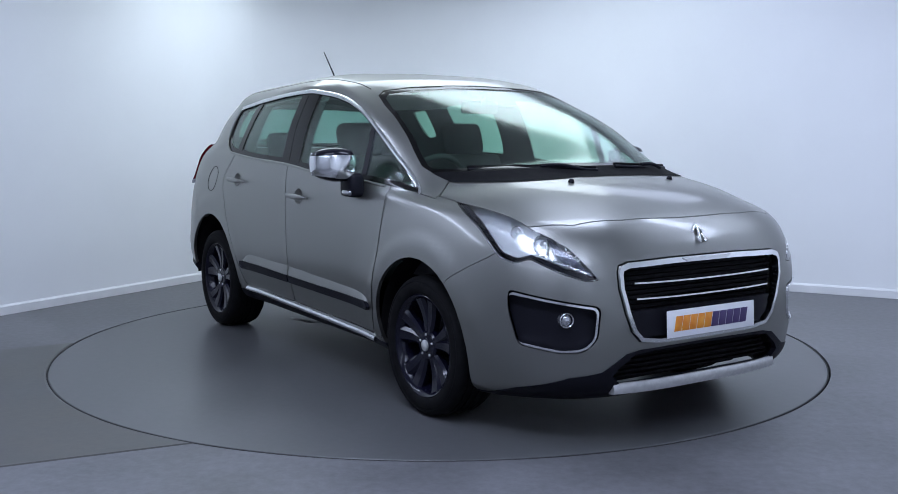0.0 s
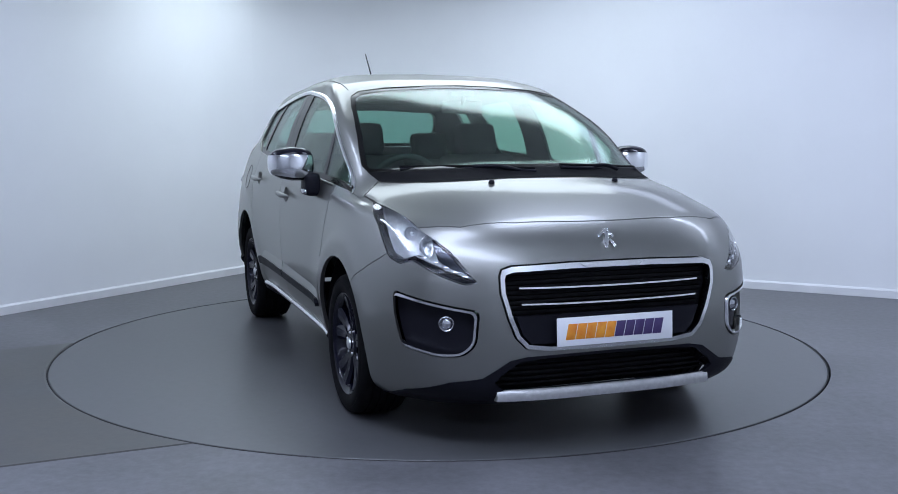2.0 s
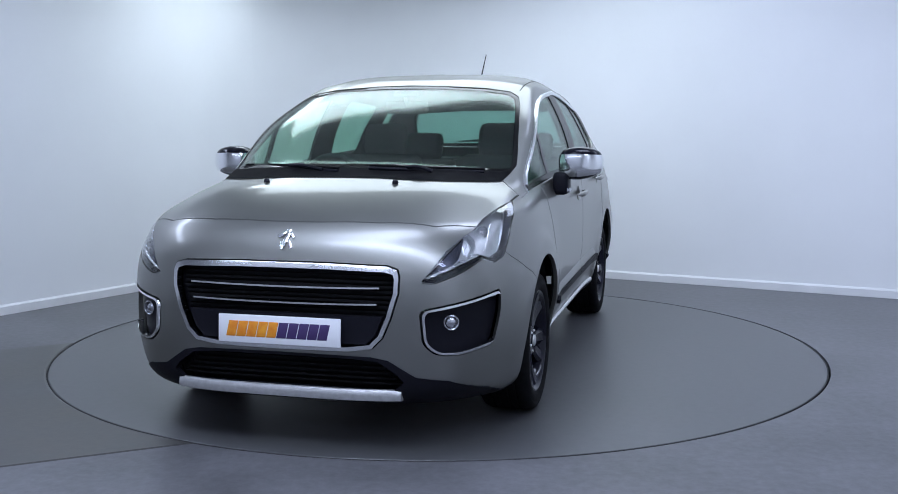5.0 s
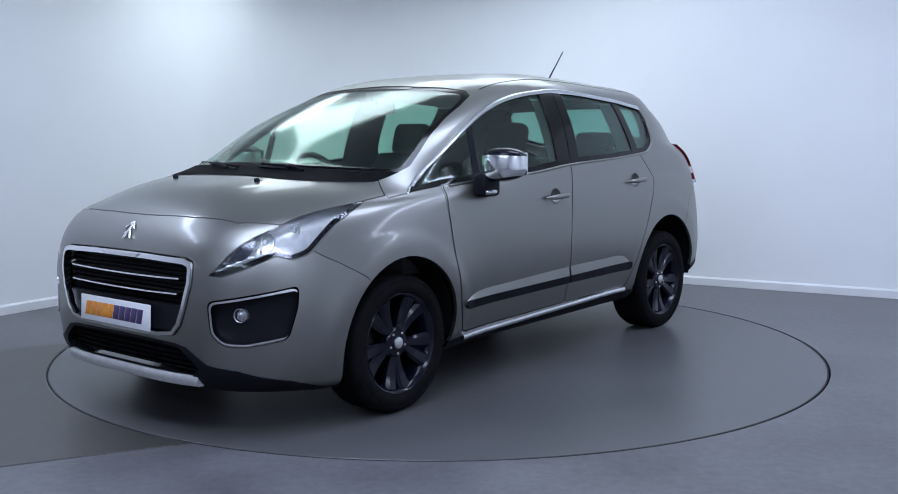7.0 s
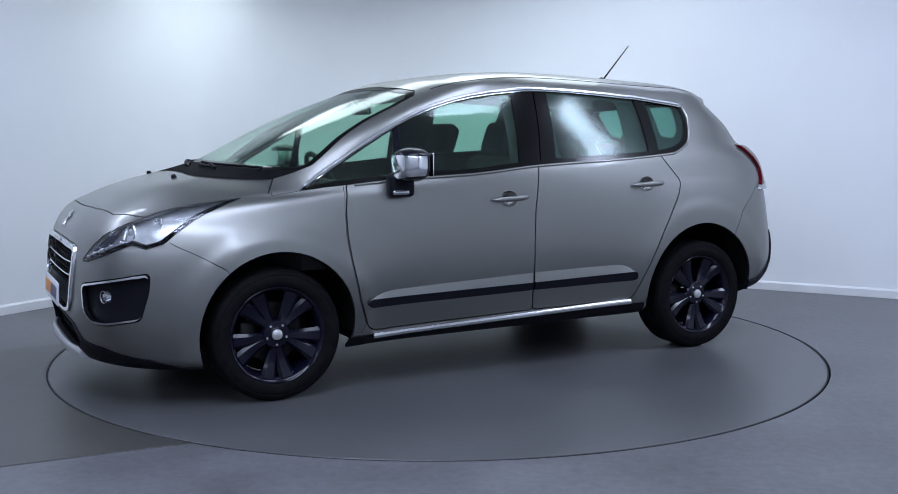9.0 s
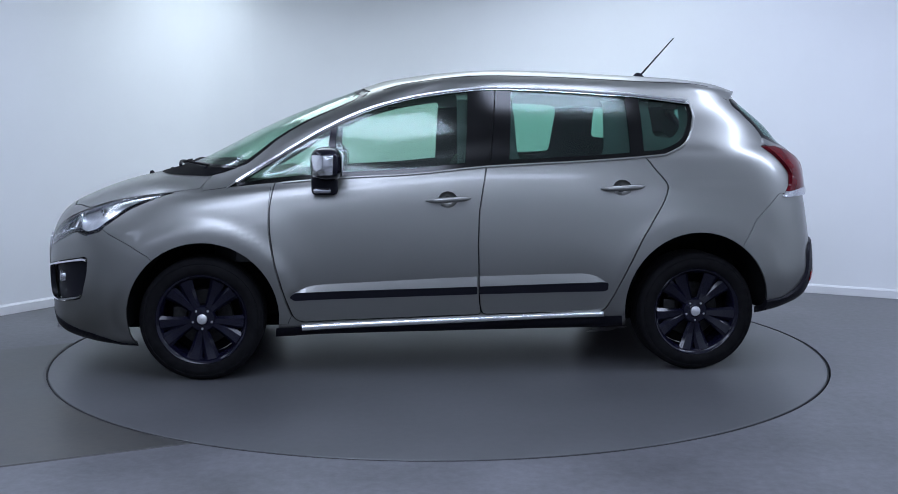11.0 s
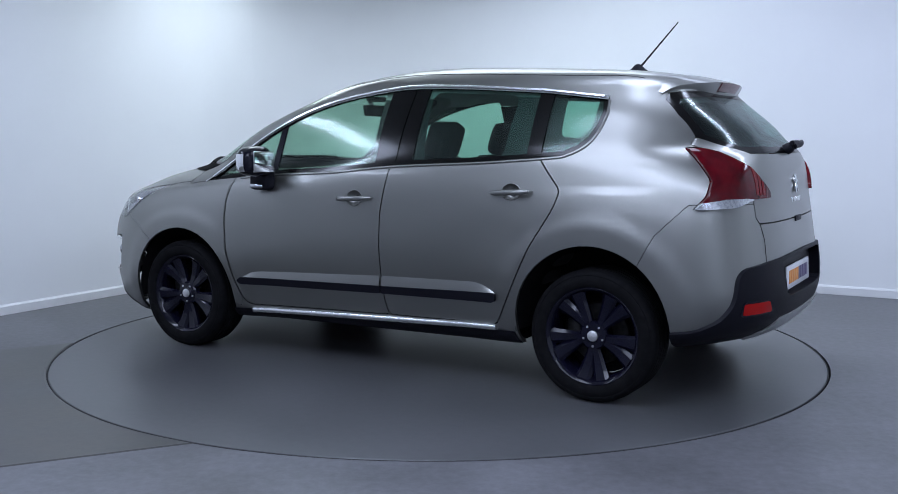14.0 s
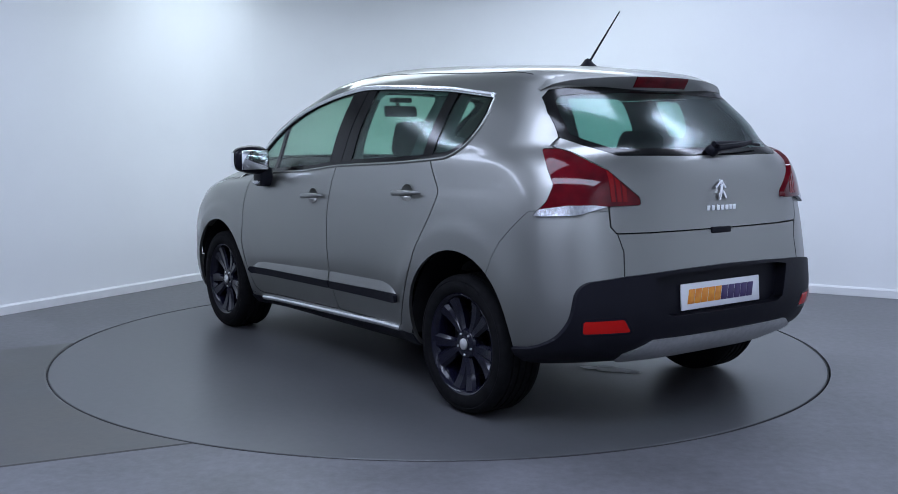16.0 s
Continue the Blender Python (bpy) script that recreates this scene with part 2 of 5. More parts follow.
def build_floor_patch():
    """A darker, mottled stretch of floor beside the turntable."""
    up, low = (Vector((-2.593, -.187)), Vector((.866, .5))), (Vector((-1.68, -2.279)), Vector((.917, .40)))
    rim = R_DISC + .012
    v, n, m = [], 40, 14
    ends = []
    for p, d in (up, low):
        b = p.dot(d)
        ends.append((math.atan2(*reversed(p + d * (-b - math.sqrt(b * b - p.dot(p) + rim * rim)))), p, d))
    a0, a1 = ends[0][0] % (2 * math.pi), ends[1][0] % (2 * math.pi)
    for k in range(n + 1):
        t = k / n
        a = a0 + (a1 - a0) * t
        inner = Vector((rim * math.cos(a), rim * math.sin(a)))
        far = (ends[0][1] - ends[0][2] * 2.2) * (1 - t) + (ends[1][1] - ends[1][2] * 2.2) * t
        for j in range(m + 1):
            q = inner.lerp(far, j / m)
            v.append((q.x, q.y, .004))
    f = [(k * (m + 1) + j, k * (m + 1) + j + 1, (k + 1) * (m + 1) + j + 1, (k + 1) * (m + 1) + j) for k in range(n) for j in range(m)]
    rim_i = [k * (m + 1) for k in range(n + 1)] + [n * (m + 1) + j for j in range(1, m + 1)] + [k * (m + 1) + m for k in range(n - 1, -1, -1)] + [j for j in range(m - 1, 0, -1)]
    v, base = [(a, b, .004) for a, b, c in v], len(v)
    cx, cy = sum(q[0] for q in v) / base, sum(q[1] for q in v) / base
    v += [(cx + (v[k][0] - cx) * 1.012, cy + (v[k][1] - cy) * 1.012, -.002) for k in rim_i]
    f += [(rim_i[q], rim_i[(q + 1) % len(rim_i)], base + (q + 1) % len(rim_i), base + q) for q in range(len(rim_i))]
    tagged(obj_from("floor_patch", v, f, M_PATCH, smooth=False), "darker mottled strip of painted floor", "floor", kind="structure")


def build_turntable():
    n, r = 192, R_DISC - 0.011
    prof = [(r, -0.05), (r, -0.003), (r - 0.003, 0.0)]
    v = [(a * math.cos(2 * math.pi * i / n), a * math.sin(2 * math.pi * i / n), z) for a, z in prof for i in range(n)]
    f = [(k * n + i, k * n + (i + 1) % n, (k + 1) * n + (i + 1) % n, (k + 1) * n + i) for k in range(2) for i in range(n)]
    f.append(tuple(2 * n + i for i in range(n)))
    table = tagged(obj_from("turntable", v, f, M_DISC, smooth=False), "round grey painted turntable set flush into the floor", "turntable")
    bm = bmesh.new()
    lathe(bm, [(r + .0005, -.05), (r + .0005, -.001), (r + .004, -.0005), (r + .006, -.002), (r + .006, -.05)], n)
    part("edge_ring", bm, M_EDGE, table, "thin dark metal edge ring")
    # pale marks on the table's top
    rng = random.Random(4)
    for x0, y0, x1, y1, wide in ((-.975, -.255, -1.270, -.415, .060), (-1.03, -.33, -1.12, -.38, .030)):
        a, b = Vector((x0, y0)), Vector((x1, y1))
        side = Vector((a.y - b.y, b.x - a.x)).normalized()
        k = 14
        rim = [a.lerp(b, i / k) + side * wide * rng.uniform(.35, 1) * math.sin(math.pi * (i + .5) / (k + 1)) ** .5 for i in range(k + 1)]
        rim += [a.lerp(b, i / k) - side * wide * rng.uniform(.35, 1) * math.sin(math.pi * (i + .5) / (k + 1)) ** .5 for i in range(k, -1, -1)]
        obj_from("pale_mark", [(q.x, q.y, .004) for q in rim], [tuple(range(len(rim)))], M_PALE_MARK, table, smooth=False, label="pale mark on the turntable")
    return table


# ---- car body surface ----
def curve(*knots):
    """A smooth curve through (position, value) knots."""
    ks = sorted(knots)
    xs, ys = [k[0] for k in ks], [k[1] for k in ks]
    n = len(xs)
    sl = [(ys[i + 1] - ys[i]) / (xs[i + 1] - xs[i]) for i in range(n - 1)]
    ms = [sl[0]] + [0 if sl[i - 1] * sl[i] <= 0 else 2 * sl[i - 1] * sl[i] / (sl[i - 1] + sl[i]) for i in range(1, n - 1)] + [sl[-1]]

    def f(x):
        if x <= xs[0]:
            return ys[0]
        if x >= xs[-1]:
            return ys[-1]
        i = max(k for k in range(n - 1) if xs[k] <= x)
        h = xs[i + 1] - xs[i]
        t = (x - xs[i]) / h
        return ys[i] * (1 + 2 * t) * (1 - t) ** 2 + ms[i] * h * t * (1 - t) ** 2 + ys[i + 1] * t * t * (3 - 2 * t) + ms[i + 1] * h * t * t * (t - 1)
    return f


LOOPS = []


def loop(nose, tail, width, height, cap_f=(0.75, 2.8, 0.224), cap_r=(0.62, 2.2, 0.277)):
    """One level line round half the body: x of nose and tail on the centre line, half width and height along the car."""
    LOOPS.append((nose, tail, curve(*width), curve(*height), cap_f, cap_r))


# underside edge, sill, lower and upper flank
loop(2.06, -1.98, ((-2, .72), (-1.3, .78), (-.8, .765), (0, .765), (.85, .765), (1.3, .80), (2, .74)), ((-2, .33), (-1.6, .29), (-.8, .235), (.9, .215), (1.7, .175), (2.06, .185)))
loop(2.145, -2.045, ((-2, .80), (-1.3, .85), (-.8, .810), (0, .805), (.85, .810), (1.3, .85), (2, .81)), ((-2, .37), (-1.6, .33), (-.8, .27), (.9, .26), (1.7, .225), (2.06, .235)), cap_r=(0.52, 3.2, .32))
loop(2.168, -2.080, ((-2, .84), (-1.3, .875), (-.8, .843), (0, .840), (.85, .843), (1.3, .872), (2, .85)), ((-2, .43), (-.8, .35), (.9, .34), (2.06, .33)), cap_r=(0.50, 3.4, .32))
loop(2.176, -2.095, ((-2, .865), (-1.3, .885), (-.8, .870), (0, .869), (.85, .870), (1.3, .885), (2, .87)), ((-2, .52), (-.8, .47), (.9, .45), (2.06, .45)), cap_r=(0.50, 3.4, .32))
loop(2.176, -2.085, ((-2, .87), (-1.3, .887), (0, .887), (1.3, .888), (2, .875)), ((-2, .64), (-.8, .60), (.9, .57), (2.06, .58)), cap_r=(0.50, 3.4, .32))
loop(2.167, -2.065, ((-2, .87), (-1.3, .887), (0, .893), (1.3, .888), (2, .87)), ((-2, .76), (-.8, .73), (.9, .70), (2.06, .69)), cap_r=(0.50, 3.4, .31))
loop(2.145, -2.045, ((-2, .86), (-1.3, .883), (0, .890), (1.3, .878), (2, .85)), ((-2, .88), (-.8, .86), (.9, .82), (2.06, .78)), cap_r=(0.50, 3.4, .30))
loop(2.105, -2.030, ((-2, .84), (-1.3, .868), (0, .882), (1.3, .858), (2, .82)), ((-2, .98), (-.8, .97), (.9, .91), (1.6, .875), (2.06, .855)), cap_r=(0.50, 3.4, .30))
loop(2.05, -2.020, ((-2, .81), (-1.3, .845), (0, .868), (1.3, .832), (2, .78)), ((-2, 1.07), (-.8, 1.06), (.9, .975), (1.5, .935), (2.0, .905)), cap_r=(0.50, 3.4, .30))
# belt line, wing top and bonnet
loop(1.97, -2.005, ((-2, .78), (-1.3, .825), (0, .855), (1.15, .812), (2, .74)), ((-2, 1.14), (-1.0, 1.13), (-.2, 1.085), (.9, 1.005), (1.4, .965), (1.97, .950)), (0.62, 2.2, 0.27), cap_r=(0.52, 3.0, .29))
loop(1.75, -1.98, ((-2, .75), (-1.3, .805), (0, .84), (1.1, .795), (2, .70)), ((-2, 1.19), (-1.0, 1.17), (-.2, 1.12), (.9, 1.035), (1.3, 1.0), (1.75, 1.033)), (0.55, 2.2, 0.29), cap_r=(0.56, 2.6, .285))
loop(1.458, -1.935, ((-2, .72), (-1.3, .785), (0, .822), (1.0, .775), (1.5, .72)), ((-2, 1.23), (-1.0, 1.22), (-.2, 1.17), (.6, 1.11), (1.1, 1.065), (1.46, 1.105)), (0.50, 2.2, 0.32), cap_r=(0.58, 2.4, .28))
# glass house
loop(1.150, -1.858, ((-2, .68), (-1.3, .74), (-.2, .788), (.8, .745), (1.1, .70)), ((-1.9, 1.31), (-1.0, 1.30), (-.2, 1.28), (.5, 1.25), (1.14, 1.255)), (0.42, 2.2, 0.34), (0.50, 2.8, .277))
loop(.803, -1.738, ((-2, .63), (-1.3, .69), (-.2, .735), (.5, .70), (.8, .66)), ((-1.8, 1.41), (-1.0, 1.395), (-.2, 1.40), (.3, 1.395), (.79, 1.41)), (0.36, 2.2, 0.34), (0.42, 3.0, .277))
loop(.417, -1.637, ((-1.7, .58), (-1.3, .632), (-.2, .668), (.2, .648), (.4, .62)), ((-1.7, 1.505), (-1.3, 1.475), (-.2, 1.52), (.1, 1.505), (.41, 1.547)), (0.25, 2.2, 0.34), (0.28, 2.8, .277))
# roof
loop(.30, -1.615, ((-1.7, .52), (-1.3, .575), (-.2, .61), (.3, .57)), ((-1.7, 1.535), (-1.3, 1.535), (-.2, 1.565), (.1, 1.56), (.3, 1.576)), (0.3, 2.2, 0.34), (0.3, 2.2, .277))
loop(.05, -1.45, ((-1.7, .36), (-1.3, .40), (-.2, .42), (.3, .38)), ((-1.45, 1.575), (-1.2, 1.588), (-.3, 1.622), (.05, 1.614)), (0.3, 2.2, 0.34), (0.3, 2.2, .277))
loop(-.25, -1.2, ((-2, 0), (2, 0)), ((-1.2, 1.605), (-.25, 1.638)), (0.2, 2, .5), (0.2, 2, .5))

N_FRONT, N_SIDE, N_REAR, SUB = 34, 96, 30, 5


def loop_line(nose, tail, width, height, cf, cr):
    """The points of one level line, from the nose round the side to the tail."""
    x0, x1 = nose - cf[0], tail + cr[0]

    def cap(x_end, x_in, n, k, cap_n):
        fine = []
        for i in range(161):
            t = 1 - (i / 160) ** 2
            x = x_in + (x_end - x_in) * t
            fine.append((x, width(x) * max(0.0, 1 - t ** n) ** k))
        # even steps along the line
        fine = [(x_end, 0.0)] + fine[1:]
        acc = [0.0]
        for a, b in zip(fine, fine[1:]):
            acc.append(acc[-1] + math.hypot(b[0] - a[0], b[1] - a[1]))
        xs = np.interp(np.linspace(0, acc[-1], cap_n + 1), acc, [q[0] for q in fine])
        ys = np.interp(np.linspace(0, acc[-1], cap_n + 1), acc, [q[1] for q in fine])
        return list(zip(xs, ys))
    front = cap(nose, x0, cf[1], cf[2], N_FRONT)
    rear = cap(tail, x1, cr[1], cr[2], N_REAR)
    side = [(x0 + (x1 - x0) * i / N_SIDE, width(x0 + (x1 - x0) * i / N_SIDE)) for i in range(1, N_SIDE)]
    return [(x, y, height(x)) for x, y in front + side + rear[::-1]]


def smooth_step(a, b, x):
    t = min(1, max(0, (x - a) / (b - a)))
    return t * t * (3 - 2 * t)


def body_grid():
    """Rows of points of the left half of the outer skin, lowest first."""
    lines = np.array([loop_line(*q) for q in LOOPS])
    rows = []
    n = len(lines)
    for k in range(n - 1):
        p0, p1, p2, p3 = lines[max(k - 1, 0)], lines[k], lines[k + 1], lines[min(k + 2, n - 1)]
        for s in range(SUB):
            t = s / SUB
            rows.append(0.5 * (2 * p1 + (p2 - p0) * t + (2 * p0 - 5 * p1 + 4 * p2 - p3) * t * t + (3 * p1 - p0 - 3 * p2 + p3) * t ** 3))
    rows.append(lines[-1])
    g = np.array(rows)
    # fair the skin, so that highlights run along it without lumps
    for _ in range(60):
        for step in (.5, -.53):
            for axis in (0, 1):
                if axis:
                    lo, hi = g[:, 1:2] * (1, -1, 1), g[:, -2:-1] * (1, -1, 1)
                    p = np.concatenate([lo, g, hi], 1)
                    q = g + step * ((p[:, 2:] + p[:, :-2]) / 2 - g)
                else:
                    q = g.copy()
                    q[1:-1] += step * ((g[2:] + g[:-2]) / 2 - g[1:-1])
                g = q
    # flared wheel arches with a soft crease
    for j in range(g.shape[0]):
        for i in range(g.shape[1]):
            x, y, z = g[j, i]
            if y > 0.5 and z < 1.0:
                for cx, cz, rad, rise in ((1.30, 0.33, 0.50, 0.030), (-1.305, 0.36, 0.525, 0.020)):
                    d = math.hypot(x - cx, z - cz)
                    g[j, i, 1] += rise * (0.5 * smooth_step(rad + .02, rad - .05, d) + 0.5 * smooth_step(rad + .22, rad - .05, d))
    g[:, 0, 1] = 0
    g[:, -1, 1] = 0
    g[-1, :, 1] = 0
    return g


def grid_normals(g):
    du = np.gradient(g, axis=1)
    dv = np.gradient(g, axis=0)
    n = np.cross(du, dv)
    ln = np.linalg.norm(n, axis=2, keepdims=True)
    n = n / np.maximum(ln, 1e-12)
    n[-1, :] = (0, 0, 1)
    n[:, 0, 1] = 0
    n[:, -1, 1] = 0
    return n / np.maximum(np.linalg.norm(n, axis=2, keepdims=True), 1e-9)


GRID = body_grid()
NORM = grid_normals(GRID)

# ---- cutting tools: prisms and shells of the body surface ----
R2 = math.sqrt(0.5)


def axes(axis):
    """Two directions across and one along a prism: 'y' seen from the side, 'x' from the end, 'z' from above, 'd' and 'e' from a corner."""
    return {"y": (Vector((1, 0, 0)), Vector((0, 0, 1)), Vector((0, 1, 0))),
            "x": (Vector((0, 1, 0)), Vector((0, 0, 1)), Vector((1, 0, 0))),
            "z": (Vector((1, 0, 0)), Vector((0, 1, 0)), Vector((0, 0, 1))),
            "d": (Vector((-R2, R2, 0)), Vector((0, 0, 1)), Vector((R2, R2, 0))),
            "e": (Vector((R2, R2, 0)), Vector((0, 0, 1)), Vector((-R2, R2, 0)))}[axis]


def fillet(poly, r, n=4):
    """Rounds the corners of a closed outline."""
    out = []
    m = len(poly)
    for i in range(m):
        a, b, c = (Vector(poly[(i + k) % m]) for k in (-1, 0, 1))
        d0, d1 = min(r, (a - b).length * .45), min(r, (c - b).length * .45)
        p, q = b + (a - b).normalized() * d0, b + (c - b).normalized() * d1
        for k in range(n + 1):
            t = k / n
            out.append(tuple(p * (1 - t) ** 2 + b * 2 * t * (1 - t) + q * t * t))
    return out


def outline(axis, *points):
    """Places on the car, as seen along an axis."""
    u, v, _ = axes(axis)
    return [(Vector(q).dot(u), Vector(q).dot(v)) for q in points]


def grown(poly, d):
    """An outline moved outwards by d."""
    area = sum(a[0] * b[1] - b[0] * a[1] for a, b in zip(poly, poly[1:] + poly[:1]))
    sg = 1 if area > 0 else -1
    out = []
    m = len(poly)
    for i in range(m):
        a, b, c = (Vector(poly[(i + k) % m]) for k in (-1, 0, 1))
        e, f = (b - a).normalized(), (c - b).normalized()
        n0, n1 = Vector((e.y, -e.x)) * sg, Vector((f.y, -f.x)) * sg
        nn = n0 + n1
        k = d / max(0.35, 1 + n0.dot(n1)) if nn.length > 1e-6 else d
        out.append(tuple(b + nn * k))
    return out


def temp(verts, faces):
    me = bpy.data.meshes.new("tool")
    me.from_pydata([tuple(q) for q in verts], [], faces)
    bm = bmesh.new()
    bm.from_mesh(me)
    bmesh.ops.recalc_face_normals(bm, faces=bm.faces)
    bm.to_mesh(me)
    bm.free()
    return new("tool", me)


def prism(poly, axis, lo, hi):
    u, v, w = axes(axis)
    n = len(poly)
    vs = [u * a + v * b + w * d for d in (lo, hi) for a, b in poly]
    fs = [tuple(range(n))[::-1], tuple(range(n, 2 * n))] + [(i, (i + 1) % n, n + (i + 1) % n, n + i) for i in range(n)]
    return temp(vs, fs)


def drop(*obs):
    for ob in obs:
        me = ob.data
        bpy.data.objects.remove(ob)
        bpy.data.meshes.remove(me)


def cut(ob, tool, op="DIFFERENCE"):
    """Cuts a mesh with a tool; tries again with the tool a hair aside if the cut went wrong."""
    start = np.array([v.co for v in ob.data.vertices])
    lo, hi = start.min(0) - .002, start.max(0) + .002
    for shift in (0, .0006, -.0008, .0013):
        tool.location = (shift, shift * .7, shift * .4)
        for way in ("EXACT", "MANIFOLD"):
            md = ob.modifiers.new("cut", "BOOLEAN")
            md.operation, md.solver, md.object = op, way, tool
            dg = bpy.context.evaluated_depsgraph_get()
            dg.update()
            me = bpy.data.meshes.new_from_object(ob.evaluated_get(dg))
            ob.modifiers.clear()
            got = np.array([v.co for v in me.vertices])
            good = len(got) and (got.min(0) > lo).all() and (got.max(0) < hi).all()
            if good:
                break
        if good:
            break
    old = ob.data
    ob.data = me
    bpy.data.meshes.remove(old)
    return ob


def shell(d0, d1, j0=0, j1=None, i0=0, i1=None):
    """A closed piece of the half skin, between two depths under the outer surface."""
    j1, i1 = (GRID.shape[0] - 1 if j1 is None else j1), (GRID.shape[1] - 1 if i1 is None else i1)
    g, n = GRID[j0:j1 + 1, i0:i1 + 1], NORM[j0:j1 + 1, i0:i1 + 1]
    nv, nu = g.shape[:2]
    a, b = (g - n * d0).reshape(-1, 3), (g - n * d1).reshape(-1, 3)
    m = nv * nu
    f = []
    for j in range(nv - 1):
        for i in range(nu - 1):
            q = (j * nu + i, (j + 1) * nu + i, (j + 1) * nu + i + 1, j * nu + i + 1)
            f.append(q)
            f.append(tuple(m + k for k in reversed(q)))
    rim = [j * nu for j in range(nv)] + [(nv - 1) * nu + i for i in range(1, nu)] + [j * nu + nu - 1 for j in range(nv - 2, -1, -1)] + [i for i in range(nu - 2, 0, -1)]
    for p, q in zip(rim, rim[1:] + rim[:1]):
        f.append((p, q, m + q, m + p)[::-1])
    return temp(list(a) + list(b), f)


def skin(poly, axis, d0, d1, lo, hi, less=None):
    """The part of the skin inside an outline (and outside another), as a thin solid."""
    u, v, w = (np.array(q) for q in axes(axis))
    pu, pv, pw = GRID @ u, GRID @ v, GRID @ w
    us, vs = [q[0] for q in poly], [q[1] for q in poly]
    ok = (pu > min(us) - .05) & (pu < max(us) + .05) & (pv > min(vs) - .05) & (pv < max(vs) + .05) & (pw > lo - .05) & (pw < hi + .05)
    js, cs = np.where(ok.any(1))[0], np.where(ok.any(0))[0]
    ob = shell(d0, d1, max(js[0] - 1, 0), min(js[-1] + 1, GRID.shape[0] - 1), max(cs[0] - 1, 0), min(cs[-1] + 1, GRID.shape[1] - 1))
    t = prism(poly, axis, lo, hi)
    cut(ob, t, "INTERSECT")
    drop(t)
    if less:
        t = prism(less, axis, lo - .1, hi + .1)
        cut(ob, t)
        drop(t)
    return ob


def carve(ob, poly, axis, lo, hi, gap=0.0062):
    """Takes a panel out of a shell, with a gap round it. Returns the panel."""
    a, b = prism(grown(poly, -gap / 2), axis, lo, hi), prism(grown(poly, gap / 2), axis, lo, hi)
    piece = new("piece", ob.data.copy())
    cut(piece, a, "INTERSECT")
    cut(ob, b)
    drop(a, b)
    return piece


def arrays(ob):
    return [tuple(v.co) for v in ob.data.vertices], [tuple(p.vertices) for p in ob.data.polygons]


def settle_whole(ob, name, mat, parent, label="", angle=32):
    """A half piece with its mirror image, welded at the middle, as one part."""
    v, f = arrays(ob)
    drop(ob)
    f = [q for q in f if not all(abs(v[k][1]) < 1e-5 for k in q)]
    index, vs, fs = {}, [], []
    for s in (1, -1):
        for q in f:
            face = []
            for k in q:
                key = (k, 1 if abs(v[k][1]) < 1e-5 else s)
                if key not in index:
                    index[key] = len(vs)
                    vs.append((v[k][0], v[k][1] * s, v[k][2]))
                face.append(index[key])
            fs.append(tuple(face if s == 1 else reversed(face)))
    return obj_from(name, vs, fs, mat, parent, angle=angle, label=label)


def settle_pair(ob, name, mat, parent, label="", angle=32):
    """A piece and its mirror image as two parts. Returns the left and the right one."""
    v, f = arrays(ob)
    drop(ob)
    pl, pr = parent if isinstance(parent, tuple) else (parent, parent)
    left = obj_from(name, v, f, mat, pl, angle=angle, label=label)
    right = obj_from(name, [(a, -b, c) for a, b, c in v], [tuple(reversed(q)) for q in f], mat, pr, angle=angle, label=label)
    return left, right


def on_body(axis, a, b, depth=0.0, front=True):
    """The place on the left half of the skin that shows at (a, b) along an axis, sunk by a depth, and its normal."""
    u, v, w = (np.array(q) for q in axes(axis))
    d = (GRID @ u - a) ** 2 + (GRID @ v - b) ** 2 - (GRID @ w) * (2e-4 if front else -2e-4)
    if axis == "x":
        d = d + 9 * ((GRID[:, :, 0] < 0) if front else (GRID[:, :, 0] > 0))
    j, i = np.unravel_index(np.argmin(d), d.shape)
    p, n = GRID[j, i], NORM[j, i]
    step = u * (a - p @ u) + v * (b - p @ v)
    if abs(w @ n) > .25:
        step = step - w * ((step @ n) / (w @ n))
    q = p + step - n * depth
    return Vector(q), Vector(n)


def smooth_line(pts, n=4):
    """A rounder line through a few places."""
    out = []
    ext = [pts[0]] + list(pts) + [pts[-1]]
    for k in range(len(pts) - 1):
        a, b, c, d = (Vector(q) for q in ext[k:k + 4])
        for i in range(n):
            t = i / n
            out.append(tuple(.5 * (2 * b + (c - a) * t + (2 * a - 5 * b + 4 * c - d) * t * t + (3 * b - a - 3 * c + d) * t ** 3)))
    return out + [tuple(pts[-1])]


# ---- outlines on the body ----
DLO_TOP = [(1.175, .996), (1.055, 1.077), (.90, 1.171), (.716, 1.28), (.535, 1.37), (.353, 1.436), (.14, 1.485), (-.10, 1.515),
           (-.254, 1.524), (-.556, 1.515), (-.86, 1.496), (-1.0, 1.486), (-1.30, 1.450)]
DLO_LOW = [(-1.312, 1.369), (-1.291, 1.294), (-1.243, 1.219), (-1.15, 1.169), (-1.06, 1.154), (-.70, 1.128), (-.18, 1.102), (.20, 1.066), (.59, 1.045), (.95, 1.016)]
DLO_TOP, DLO_LOW = smooth_line(DLO_TOP, 2), smooth_line(DLO_LOW, 4)
DLO = DLO_TOP + DLO_LOW
